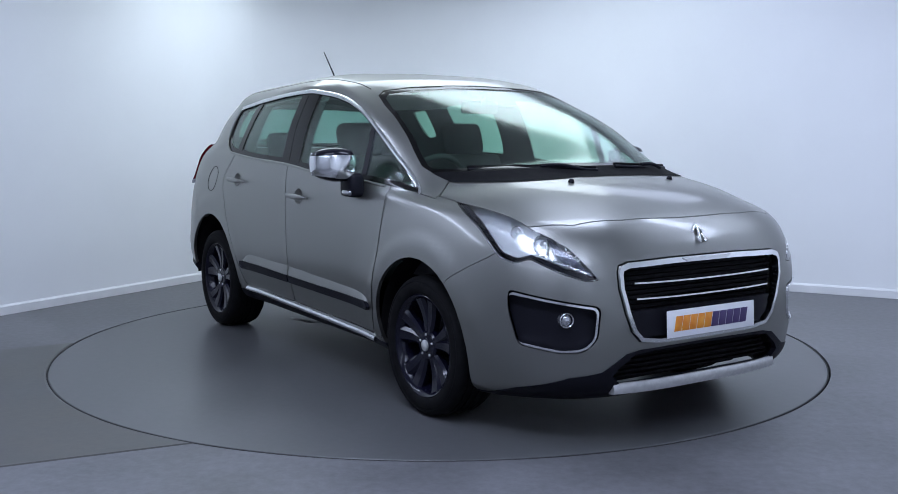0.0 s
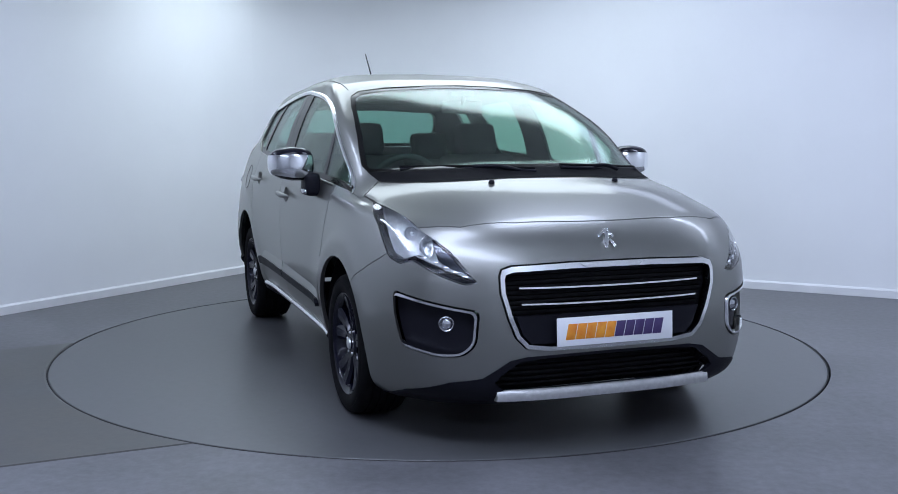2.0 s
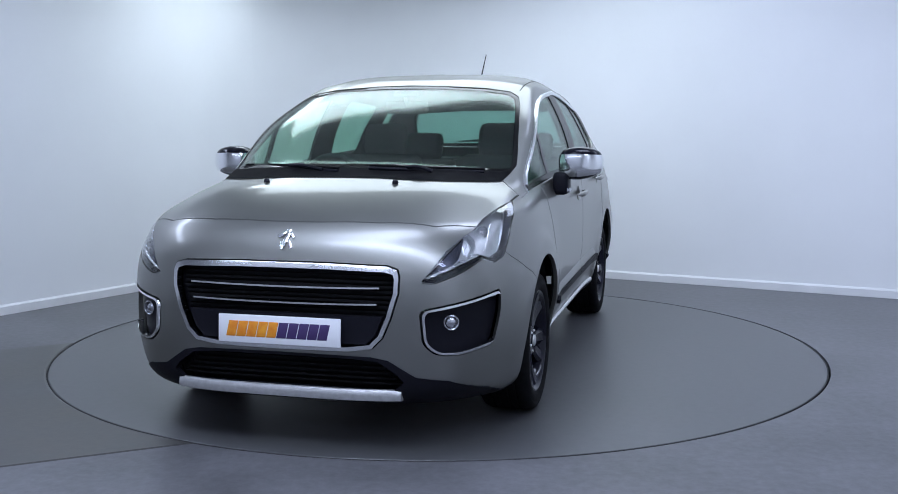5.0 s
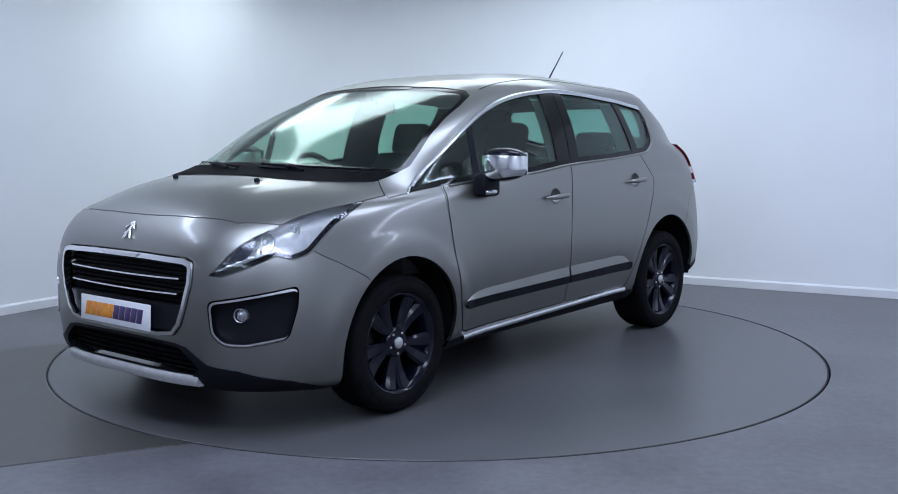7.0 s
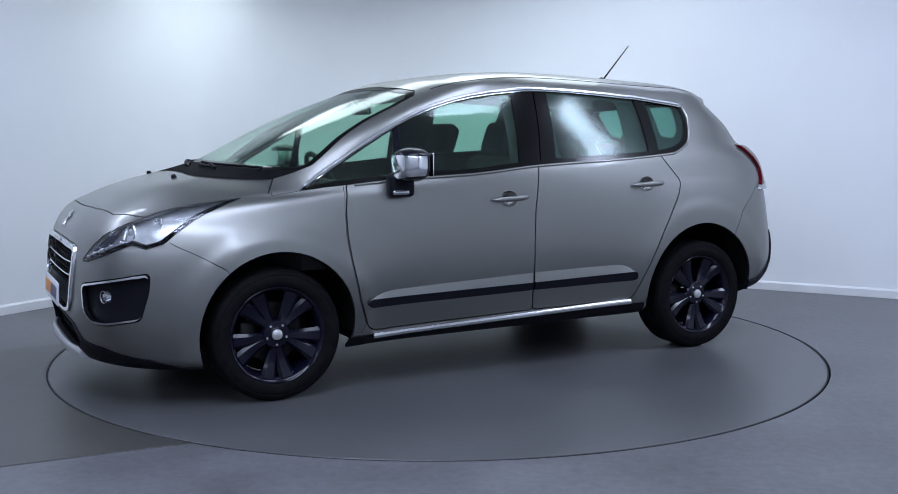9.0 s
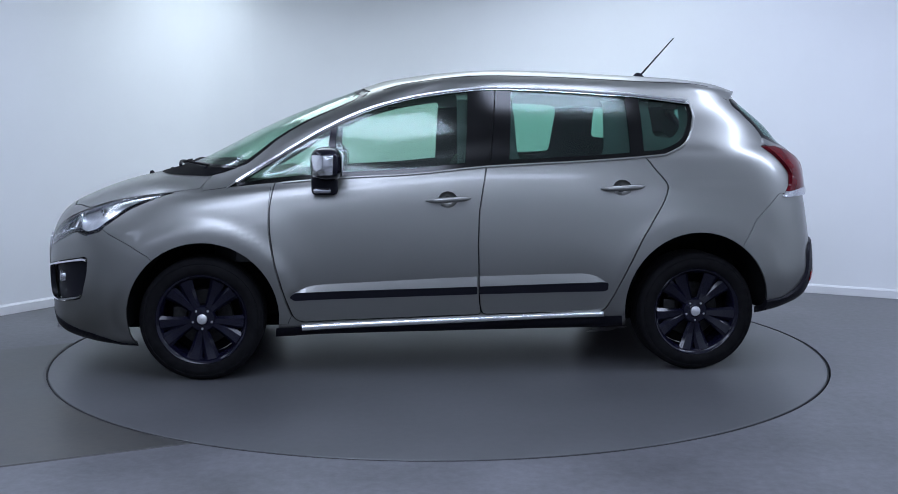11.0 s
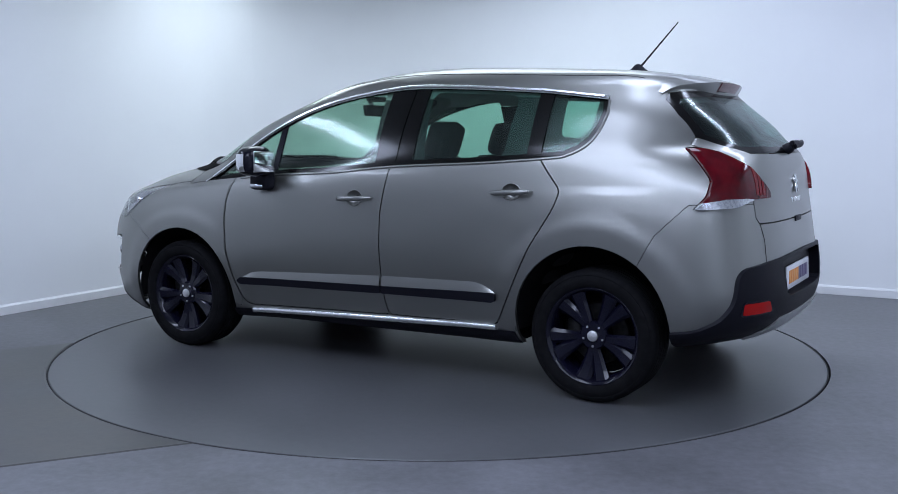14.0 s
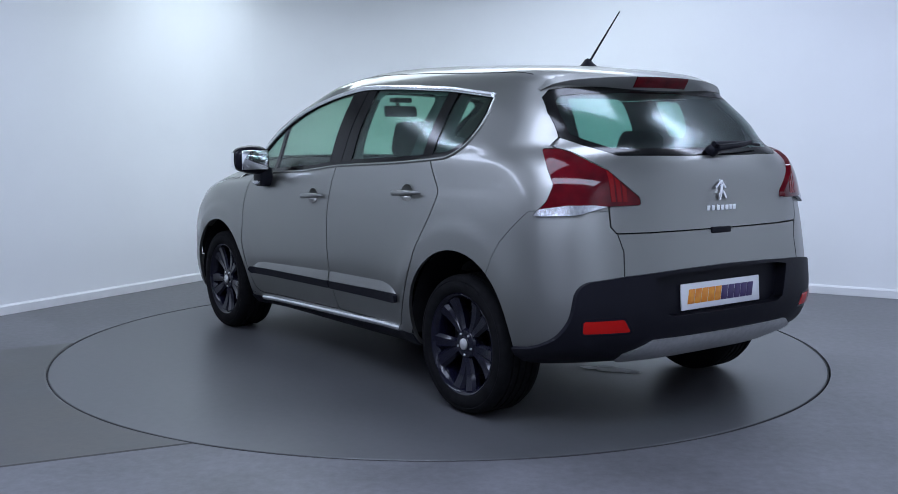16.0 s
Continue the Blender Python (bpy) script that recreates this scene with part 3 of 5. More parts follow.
SCREEN = [(-.1, 1.110), (.2, 1.110), (.446, 1.101), (.715, 1.084), (.728, 1.115), (.715, 1.193), (.688, 1.303), (.648, 1.412), (.615, 1.468), (.565, 1.497), (.433, 1.516), (.18, 1.531), (-.1, 1.539)]
REAR_GLASS = [(-.1, 1.172), (.25, 1.172), (.521, 1.174), (.60, 1.213), (.657, 1.250), (.642, 1.355), (.614, 1.424), (.572, 1.460), (.5, 1.470), (.22, 1.480), (-.1, 1.483)]
LAMP = outline("d", (2.109, .540, .690), (2.062, .592, .766), (2.015, .62, .812), (1.951, .655, .850), (1.869, .69, .882), (1.758, .713, .922), (1.625, .756, .949), (1.45, .80, .972),
               (1.646, .806, .881), (1.715, .808, .833), (1.793, .80, .768), (1.862, .774, .748), (1.893, .752, .760), (1.912, .734, .768), (2.019, .664, .716), (2.088, .59, .684))
FOG = outline("d", (2.123, .540, .586), (2.046, .659, .609), (1.93, .765, .634), (1.862, .812, .648), (1.867, .812, .560), (1.905, .790, .424), (2.03, .666, .396), (2.09, .596, .402), (2.117, .550, .448))
GRILLE = [(-.1, .764), (.187, .764), (.435, .758), (.476, .745), (.487, .716), (.486, .651), (.457, .551), (.424, .473), (.379, .428), (.278, .414), (-.1, .408)]
INTAKE = [(-.1, .388), (.30, .386), (.40, .378), (.47, .330), (.50, .296), (.46, .262), (-.1, .262)]
LIP = [(-.1, .400), (.37, .396), (.44, .384), (.545, .316), (.66, .296), (.775, .235), (.86, .10), (-.1, .10)]
BONNET = [(2.046, -.1), (2.044, .12), (2.034, .36), (1.991, .585), (1.912, .69), (1.875, .727), (1.754, .741), (1.495, .777), (1.312, .785), (1.251, .682), (1.408, .49), (1.48, .25), (1.50, -.1)]
TAIL = outline("e", (-1.676, .711, 1.205), (-1.737, .674, 1.207), (-1.801, .651, 1.191), (-1.934, .582, 1.122), (-2.022, .478, 1.005), (-2.027, .476, .972), (-1.967, .612, .970),
               (-1.899, .706, .937), (-1.762, .802, .930), (-1.735, .814, .930), (-1.784, .776, .992), (-1.79, .745, 1.058), (-1.745, .74, 1.125))
TAILGATE = [(-.1, .856), (.42, .858), (.590, .860), (.614, .888), (.612, .966), (.58, 1.0), (.62, 1.09), (.68, 1.185), (.69, 1.216), (.655, 1.250), (.60, 1.27), (-.1, 1.27)]
REAR_BLACK_CORNERS = [(-.1, .706), (.28, .700), (.574, .688), (.735, .670), (.772, .632), (.79, .52), (.82, .43), (.86, .385), (.95, .33), (.95, .1), (-.1, .1)]
PLATE_RECESS = [(-.1, .690), (.36, .684), (.44, .672), (.39, .525), (.34, .508), (-.1, .504)]
REAR_BLACK = fillet(REAR_BLACK_CORNERS, .03)
DOOR_FRONT = [(.925, 1.03), (.952, .894), (.953, .776), (.932, .627), (.886, .445), (.84, .318), (.80, .290), (-.148, .315), (-.134, .385), (-.128, .536), (-.122, .688), (-.128, .866), (-.148, .984), (-.172, 1.12)]
DOOR_REAR = [(-.172, 1.12), (-.148, .984), (-.128, .866), (-.122, .688), (-.128, .536), (-.134, .385), (-.148, .315), (-.793, .325), (-.82, .356), (-.879, .478), (-.993, .719), (-1.109, .911), (-1.136, .985), (-1.128, 1.014), (-1.076, 1.073), (-1.0, 1.17)]


# ---- car parts ----
def build_body(car):
    body = shell(0, .018)
    for cx, cz, r in ((1.297, .335, .385), (-1.302, .362, .388)):
        n = 48
        t = prism([(cx + r * math.cos(2 * math.pi * k / n), cz + r * math.sin(2 * math.pi * k / n)) for k in range(n)], "y", .42, 1.2)
        cut(body, t)
        drop(t)
    for poly, axis, lo, hi in ((DLO, "y", .3, 1.2), (SCREEN, "x", .2, 1.75), (REAR_GLASS, "x", -2.4, -1.48), (fillet(LAMP, .012), "d", 1.2, 2.4), (fillet(FOG, .03), "d", 1.2, 2.4),
                               (GRILLE, "x", 1.7, 2.5), (fillet(TAIL, .012), "e", 1.2, 2.4)):
        t = prism(poly, axis, lo, hi)
        cut(body, t)
        drop(t)
    t = prism(LIP, "x", 1.55, 2.5)
    cut(body, t)
    drop(t)
    t = prism(REAR_BLACK, "x", -2.5, -1.60)
    cut(body, t)
    drop(t)
    bonnet = carve(body, BONNET, "z", .80, 1.4)
    tailgate = carve(body, TAILGATE, "x", -2.4, -1.5)
    door_f = carve(body, fillet(DOOR_FRONT, .03), "y", .3, 1.2, .0065)
    door_r = carve(body, fillet(DOOR_REAR, .03), "y", .3, 1.2, .0065)
    for door, hx, hz in ((door_f, .037, .931), (door_r, -.886, .987)):
        t = prism([(hx + .0485 * math.cos(2 * math.pi * k / 28), hz + .041 * math.sin(2 * math.pi * k / 28)) for k in range(28)], "y", .6, 1.2)
        cut(door, t)
        drop(t)
    bump_f = carve(body, [(1.93, .95), (1.88, .88), (1.82, .80), (1.765, .762), (1.67, .715), (1.555, .648), (1.35, .3), (1.35, .05), (2.5, .05), (2.5, 1.2), (1.93, 1.2)], "y", -.1, 1.2, .003)
    bump_r = carve(body, [(-1.75, .95), (-1.735, .935), (-1.61, .81), (-1.50, .6), (-1.50, .1), (-2.4, .1), (-2.4, .95)], "y", -.1, 1.2, .003)
    wing = carve(body, [(2.2, .85), (1.76, 1.05), (1.285, 1.08), (1.30, .977), (1.15, .997), (.943, 1.02), (.958, .894), (.959, .776), (.938, .627), (.892, .445), (.85, .33), (.87, .285), (1.1, .285), (1.3, .5), (1.54, .55), (1.70, .66)], "y", .3, 1.2, .003)
    settle_whole(body, "body_shell", M_PAINT, car)
    settle_whole(bonnet, "bonnet", M_PAINT, car)
    settle_whole(tailgate, "tailgate", M_PAINT, car)
    settle_whole(bump_f, "front_bumper", M_PAINT, car)
    settle_whole(bump_r, "rear_bumper", M_PAINT, car)
    settle_pair(wing, "front_wing", M_PAINT, car)
    df = settle_pair(door_f, "front_door", M_PAINT, car)
    dr = settle_pair(door_r, "rear_door", M_PAINT, car)
    # under-edge plastics
    lip, black = skin(LIP, "x", -.004, .02, 1.55, 2.5, less=INTAKE), skin(REAR_BLACK, "x", -.014, .02, -2.5, -1.6, less=PLATE_RECESS)
    settle_whole(skin(grown(PLATE_RECESS, .004), "x", .038, .044, -2.5, -1.6), "plate_recess", M_PLASTIC, car, "black plastic recess behind the plate")
    settle_whole(skin(grown(PLATE_RECESS, .004), "x", -.010, .039, -2.5, -1.6, less=PLATE_RECESS), "recess_wall", M_PLASTIC, car, "black plastic wall round the plate recess")
    for ob, cx, cz, r in ((lip, 1.297, .335, .385), (black, -1.302, .362, .388)):
        t = prism([(cx + r * math.cos(2 * math.pi * k / 48), cz + r * math.sin(2 * math.pi * k / 48)) for k in range(48)], "y", .42, 1.2)
        cut(ob, t)
        drop(t)
    settle_whole(lip, "front_lower_lip", M_PLASTIC, car, "matt black plastic lower bumper lip")
    settle_whole(black, "rear_lower_bumper", M_PLASTIC, car, "matt black plastic lower bumper")
    return df, dr


def build_glass(car, df, dr):
    settle_whole(skin([(y if y > 0 else -.2, z) for y, z in grown(SCREEN, -.016)], "x", .003, .008, .2, 1.75), "windscreen", M_GLASS, car, "clear tinted windscreen glass")
    settle_whole(skin([(y if y > 0 else -.2, z) for y, z in grown(SCREEN, -.002)], "x", .002, .010, .2, 1.75, less=[(y if y > 0 else -.2, z) for y, z in grown(SCREEN, -.018)]), "windscreen_border", M_GLASS_BLACK, car, "black glass border")
    settle_whole(skin([(y if y > 0 else -.2, z) for y, z in grown(REAR_GLASS, -.030)], "x", .003, .008, -2.4, -1.4), "rear_window", M_GLASS_REAR, car, "dark tinted rear window")
    settle_whole(skin([(y if y > 0 else -.2, z) for y, z in grown(REAR_GLASS, -.003)], "x", .002, .010, -2.4, -1.4, less=[(y if y > 0 else -.2, z) for y, z in grown(REAR_GLASS, -.032)]), "rear_window_border", M_GLASS_BLACK, car, "black glass border")
    # bright strip over the side windows
    low = [(x - .004 if x > 1 else x, z - (.006 if x > 1.1 else .021)) for x, z in grown(DLO_TOP + [(-1.0, 1.2)], 0)[:-1]]
    strip = DLO_TOP + low[::-1]
    trims = settle_pair(skin(strip, "y", -.003, .010, .3, 1.2), "window_trim", M_CHROME, car, "polished bright window trim strip")
    for s, tr in zip((1, -1), trims):
        line = [on_body("y", x, z - .011, -.003)[0] for x, z in DLO_TOP[1:-1] + [(-1.278, 1.4535)]]
        tube("bead", [(q.x, s * q.y, q.z) for q in line], .0105, M_CHROME_SATIN, tr, "rounded bright bead")
        line = [on_body("y", x, z - .004, -.001)[0] for x, z in [(-1.306, 1.43)] + DLO_LOW[:-1]]
        tube("window_ledge", [(q.x, s * q.y, q.z) for q in line], .007, M_PAINT, car, "rounded painted ledge under the side windows")
    inner = grown(DLO, -.019)

    def slice_of(poly, box, d0, d1):
        ob = skin(poly, "y", d0, d1, .3, 1.2)
        t = prism(box, "y", .2, 1.3)
        cut(ob, t, "INTERSECT")
        drop(t)
        return ob
    wide = grown(DLO, -.022)
    settle_pair(slice_of(wide, [(1.5, 1.6), (.585, 1.6), (.672, .9), (1.5, .9)], .006, .011), "quarter_light", M_GLASS, car)
    settle_pair(slice_of(wide, [(.58, 1.6), (-.10, 1.6), (-.05, .9), (.645, .9)], .006, .011), "door_window", M_GLASS, df, "tinted front door glass")
    settle_pair(slice_of(wide, [(-.32, 1.6), (-.947, 1.6), (-.943, .9), (-.27, .9)], .006, .011), "door_window", M_GLASS_DARK, dr, "dark tinted rear door glass")
    settle_pair(slice_of(wide, [(-1.017, 1.6), (-1.5, 1.6), (-1.5, .9), (-1.009, .9)], .006, .011), "rear_quarter_window", M_GLASS_DARK, car, "dark tinted rear quarter glass")
    # black pillars between the panes and black seals round them
    settle_pair(slice_of(inner, [(.575, 1.6), (.600, 1.6), (.690, .9), (.640, .9)], .004, .018), "window_post", M_GLOSS, df)
    settle_pair(slice_of(inner, [(-.095, 1.6), (-.242, 1.6), (-.163, .9), (-.045, .9)], .002, .018), "pillar_cover", M_GLASS_BLACK, df, "gloss black pillar cover")
    settle_pair(slice_of(inner, [(-.248, 1.6), (-.325, 1.6), (-.275, .9), (-.169, .9)], .002, .018), "pillar_cover", M_GLASS_BLACK, dr, "gloss black pillar cover")
    settle_pair(slice_of(inner, [(-.944, 1.6), (-1.02, 1.6), (-1.012, .9), (-.940, .9)], .002, .018), "pillar_cover", M_GLASS_BLACK, dr, "gloss black pillar cover")
    seal = skin(DLO, "y", .003, .017, .3, 1.2, less=grown(DLO, -.026))
    t = prism(strip, "y", .2, 1.3)
    cut(seal, t)
    drop(t)
    settle_pair(seal, "window_seal", M_GLASS_BLACK, car, "black rubber window seal")


def strip_along(y0, y1, z0, z1, bow=0.0):
    """A flat strip outline seen from the end, bowed a little."""
    n = 10
    up = [(y0 + (y1 - y0) * k / n, z1 + bow * (1 - ((y0 + (y1 - y0) * k / n) / max(abs(y1), .01)) ** 2)) for k in range(n + 1)]
    return up + [(y, z - (z1 - z0)) for y, z in reversed(up)]


def build_front(car):
    gi = [(y if y > 0 else -.2, z) for y, z in grown(GRILLE, -.020)]
    gi = [(y, z - (.006 if z > .7 else 0)) for y, z in gi]
    gs = [(y if y > 0 else -.2, z) for y, z in grown(GRILLE, -.004)]
    frame_ = settle_whole(skin(gs, "x", -.014, .022, 1.7, 2.5, less=gi), "grille_frame", M_CHROME, car, "satin chrome grille surround")
    grille = settle_whole(skin(gs, "x", .055, .065, 1.7, 2.5), "grille", M_PLASTIC, car, "black radiator grille")
    for k in range(9):
        z = .712 - k * .0195
        half = .452 - max(0, .66 - z) * .33
        settle_whole(skin(strip_along(-.1, half, z - .009, z, .002), "x", .026, .054, 1.7, 2.5), "slat", M_UNDER, grille)
    for z, half in ((.672, .405), (.608, .396)):
        settle_whole(skin(strip_along(-.1, half, z - .0065, z, -.006), "x", .000, .030, 1.7, 2.5), "bar", M_CHROME, grille, "thin chrome grille bar")
    settle_whole(skin([(-.1, .556), (.415, .556), (.385, .48), (.35, .445), (-.1, .436)], "x", .006, .03, 1.7, 2.5), "plate_panel", M_PLASTIC, car, "black plastic panel behind the plate")
    settle_whole(skin([(-.1, .758), (.145, .756), (.118, .741), (-.1, .741)], "x", -.018, .01, 1.7, 2.5), "grille_top_badge", M_SATIN, car, "satin grey bar over the grille")
    # lower intake mesh and skid plate
    mesh_ = settle_whole(skin(INTAKE, "x", .07, .075, 1.6, 2.5), "lower_intake", M_PLASTIC, car, "black lower air intake")
    for k in range(5):
        z = .372 - k * .022
        settle_whole(skin(strip_along(-.1, .40 + .02 * k, z - .008, z), "x", .036, .066, 1.6, 2.5), "slat", M_UNDER, mesh_)
    bm = bmesh.new()
    rows = []
    for k in range(33):
        y = -.486 + .972 * k / 32
        x = 1.42 + .755 * (1 - (abs(y) / .87) ** (1 / .277)) ** (1 / 2.2)
        e = max(0, (abs(y) - .44) / .046)
        rows.append([bm.verts.new((x + a, y, b)) for a, b in ((.000, .266 - .004 * e), (.008, .263 - .006 * e), (.013, .242 - .01 * e), (.009, .220), (-.02, .216), (-.02, .255))])
    for a, b in zip(rows, rows[1:]):
        for j in range(6):
            bm.faces.new((a[j], a[(j + 1) % 6], b[(j + 1) % 6], b[j]))
    bm.faces.new(rows[0][::-1]), bm.faces.new(rows[-1])
    part("skid_plate", bm, M_SKID, car, "brushed silver skid plate", angle=60)
    # fog lamp housings
    fo, fi = fillet(grown(FOG, -.006), .03), fillet(grown(FOG, -.015), .026)
    u = [q[0] for q in fi]
    fi = [(a + (.012 if a > max(u) - .06 else 0), b) for a, b in fi]
    frames = settle_pair(skin(fo, "d", -.006, .02, 1.2, 2.4, less=fi), "fog_lamp_surround", M_CHROME, car, "satin chrome fog lamp surround")
    settle_pair(skin(fillet(grown(FOG, -.003), .03), "d", .034, .040, 1.2, 2.4), "fog_lamp_recess", M_PLASTIC, frames, "black plastic recess")
    for s, fr in zip((1, -1), frames):
        bm = bmesh.new()
        prof = [(.001, .004), (.014, .002), (.026, -.005), (.031, -.012), (.032, .002), (.036, .005), (.039, .003), (.041, -.006), (.041, -.04)]
        lathe(bm, prof, 28)
        q, nn = on_body("x", .684, .528, .026)
        bm.transform(facing((q.x, s * q.y, q.z), (1, s * .35, .0)) @ Matrix.Scale(.78, 4))
        part("fog_lamp", bm, M_CLEAR_LAMP, fr, "round clear fog lamp")
    # head lamps
    lp = fillet(LAMP, .012)
    lens = settle_pair(skin(fillet(grown(LAMP, -.003), .012), "d", .001, .004, 1.2, 2.4), "headlamp", M_LENS, car, "clear polycarbonate headlamp")
    settle_pair(skin(lp, "d", .050, .055, 1.2, 2.4), "housing", M_HOUSING, lens, "bright silver lamp housing")
    settle_pair(skin(lp, "d", .018, .055, 1.2, 2.4, less=fillet(grown(LAMP, -.006), .012)), "side_wall", M_HOUSING, lens, "silver housing wall")
    mask = [(a - .012, b + .013) for a, b in fillet(grown(LAMP, -.007), .012)]
    ob = skin(fillet(grown(LAMP, -.004), .012), "d", .006, .022, 1.2, 2.4, less=mask)
    settle_pair(ob, "lower_mask", M_GLOSS, lens, "black lower lamp mask")
    wedge = fillet(outline("d", (2.088, .566, .708), (2.012, .624, .792), (1.93, .668, .848), (1.985, .655, .772), (2.05, .612, .722)), .006)
    settle_pair(skin(wedge, "d", .014, .024, 1.2, 2.4), "inner_mask", M_MASK, lens, "dark blue-grey inner lamp mask")
    for s, ln in zip((1, -1), lens):
        line = [on_body("x", .755 - .034 * k, .786 - .0155 * k, .010)[0] for k in range(6)]
        tube("light_strip", [(q.x, s * q.y, q.z) for q in line], .0045, M_HOUSING, ln, "thin pale light strip")
        for y, z, r in ((.712, .838, .046), (.640, .790, .037), (.757, .886, .026)):
            q, nn = on_body("x", y, z, .036)
            bm = bmesh.new()
            lathe(bm, [(0.004, -.040), (r * .35, -.036), (r * .7, -.022), (r * .93, -.004), (r, 0), (r * 1.06, -.004)], 26)
            bm.transform(facing((q.x, s * q.y, q.z), (1, s * .45, .12)))
            part("reflector", bm, M_REFLECTOR, ln, "round bright reflector")
            bm = bmesh.new()
            bmesh.ops.create_uvsphere(bm, u_segments=14, v_segments=8, radius=r * .36)
            bm.transform(facing((q.x - .012, s * (q.y - .008), q.z), (1, s * .35, .12)))
            part("bulb_cap", bm, M_HOUSING, ln)
        for k in range(5):
            q, nn = on_body("x", .735 - .032 * k, .784 - .017 * k, .012)
            bm = bmesh.new()
            add_box(bm, -.013, .013, -.004, .004, -.008, .008, .003, facing((q.x, s * q.y, q.z), (nn.x, s * nn.y, nn.z)))
            part("running_light", bm, M_REFLECTOR, ln, "small clear running light")
        # fins that break up the lamp's inside
        for k in range(3):
            a, b = on_body("x", .69 - .045 * k, .865 - .03 * k, .03)[0], on_body("x", .72 - .05 * k, .800 - .022 * k, .034)[0]
            tube("fin", ((a.x, s * a.y, a.z), (b.x, s * b.y, b.z)), .006, M_HOUSING, ln)
    # washer jets
    for s in (1, -1):
        bm = bmesh.new()
        lathe(bm, [(.001, .012), (.008, .011), (.0125, .005), (.014, -.004)], 16)
        bm.transform(pose(1.648, s * .305, 1.056, 0, 12))
        part("washer_jet", bm, M_PLASTIC, car, "small black washer jet")
    # wipers in front of the screen
    cowl = [(-.1, 1.116), (.2, 1.116), (.446, 1.107), (.72, 1.090), (.70, 1.050), (.446, 1.062), (.2, 1.073), (-.1, 1.075)]
    settle_whole(skin(cowl, "x", -.003, .012, 1.0, 1.75), "scuttle_panel", M_UNDER, car, "black plastic scuttle panel under the windscreen")
    for pts, piv in ((((1.50, -.02, 1.098), (1.42, -.30, 1.108), (1.27, -.60, 1.104)), (1.49, -.10, 1.102)), (((1.47, .12, 1.112), (1.46, .30, 1.106), (1.30, .62, 1.092)), (1.47, .42, 1.100))):
        w = tube("wiper", pts, .008, M_PLASTIC, car, "black windscreen wiper")
        tube("blade", [(a - .012, b, c + .012) for a, b, c in pts], .006, M_TYRE, w)
        tube("arm", [piv, ((piv[0] + pts[1][0]) / 2 + .01, (piv[1] + pts[1][1]) / 2, (piv[2] + pts[1][2]) / 2 + .016), (pts[1][0], pts[1][1], pts[1][2] + .012)], .009, M_PLASTIC, w)


def lathe(bm, prof, n):
    """Turns a profile of (radius, height) about z."""
    rows = [[bm.verts.new((r * math.cos(2 * math.pi * k / n), r * math.sin(2 * math.pi * k / n), z)) for k in range(n)] for r, z in prof]
    for a, b in zip(rows, rows[1:]):
        for k in range(n):
            bm.faces.new((a[k], a[(k + 1) % n], b[(k + 1) % n], b[k]))
    return rows


def facing(place, way):
    """A pose with its z axis along way."""
    return Matrix.Translation(place) @ Vector(way).to_track_quat("Z", "Y").to_matrix().to_4x4()


def tube(name, pts, r, mat, parent, label="", r_end=None, n=8):
    """A round bar along a smooth line through a few places."""
    p = [Vector(q) for q in pts]
    if len(p) > 2:
        out = []
        ext = [p[0] * 2 - p[1]] + p + [p[-1] * 2 - p[-2]]
        for k in range(len(p) - 1):
            a, b, c, d = ext[k:k + 4]
            for s in range(6):
                t = s / 6
                out.append(.5 * (2 * b + (c - a) * t + (2 * a - 5 * b + 4 * c - d) * t * t + (3 * b - a - 3 * c + d) * t ** 3))
        p = out + [p[-1]]
    bm = bmesh.new()
    rings = []
    for k, q in enumerate(p):
        w = (p[min(k + 1, len(p) - 1)] - p[max(k - 1, 0)]).normalized()
        m = facing(q, w)
        rr = r if r_end is None else r + (r_end - r) * k / (len(p) - 1)
        rings.append([bm.verts.new(m @ Vector((rr * math.cos(2 * math.pi * j / n), rr * math.sin(2 * math.pi * j / n), 0))) for j in range(n)])
    for a, b in zip(rings, rings[1:]):
        for j in range(n):
            bm.faces.new((a[j], a[(j + 1) % n], b[(j + 1) % n], b[j]))
    bm.faces.new(rings[0][::-1]), bm.faces.new(rings[-1])
    return part(name, bm, mat, parent, label)


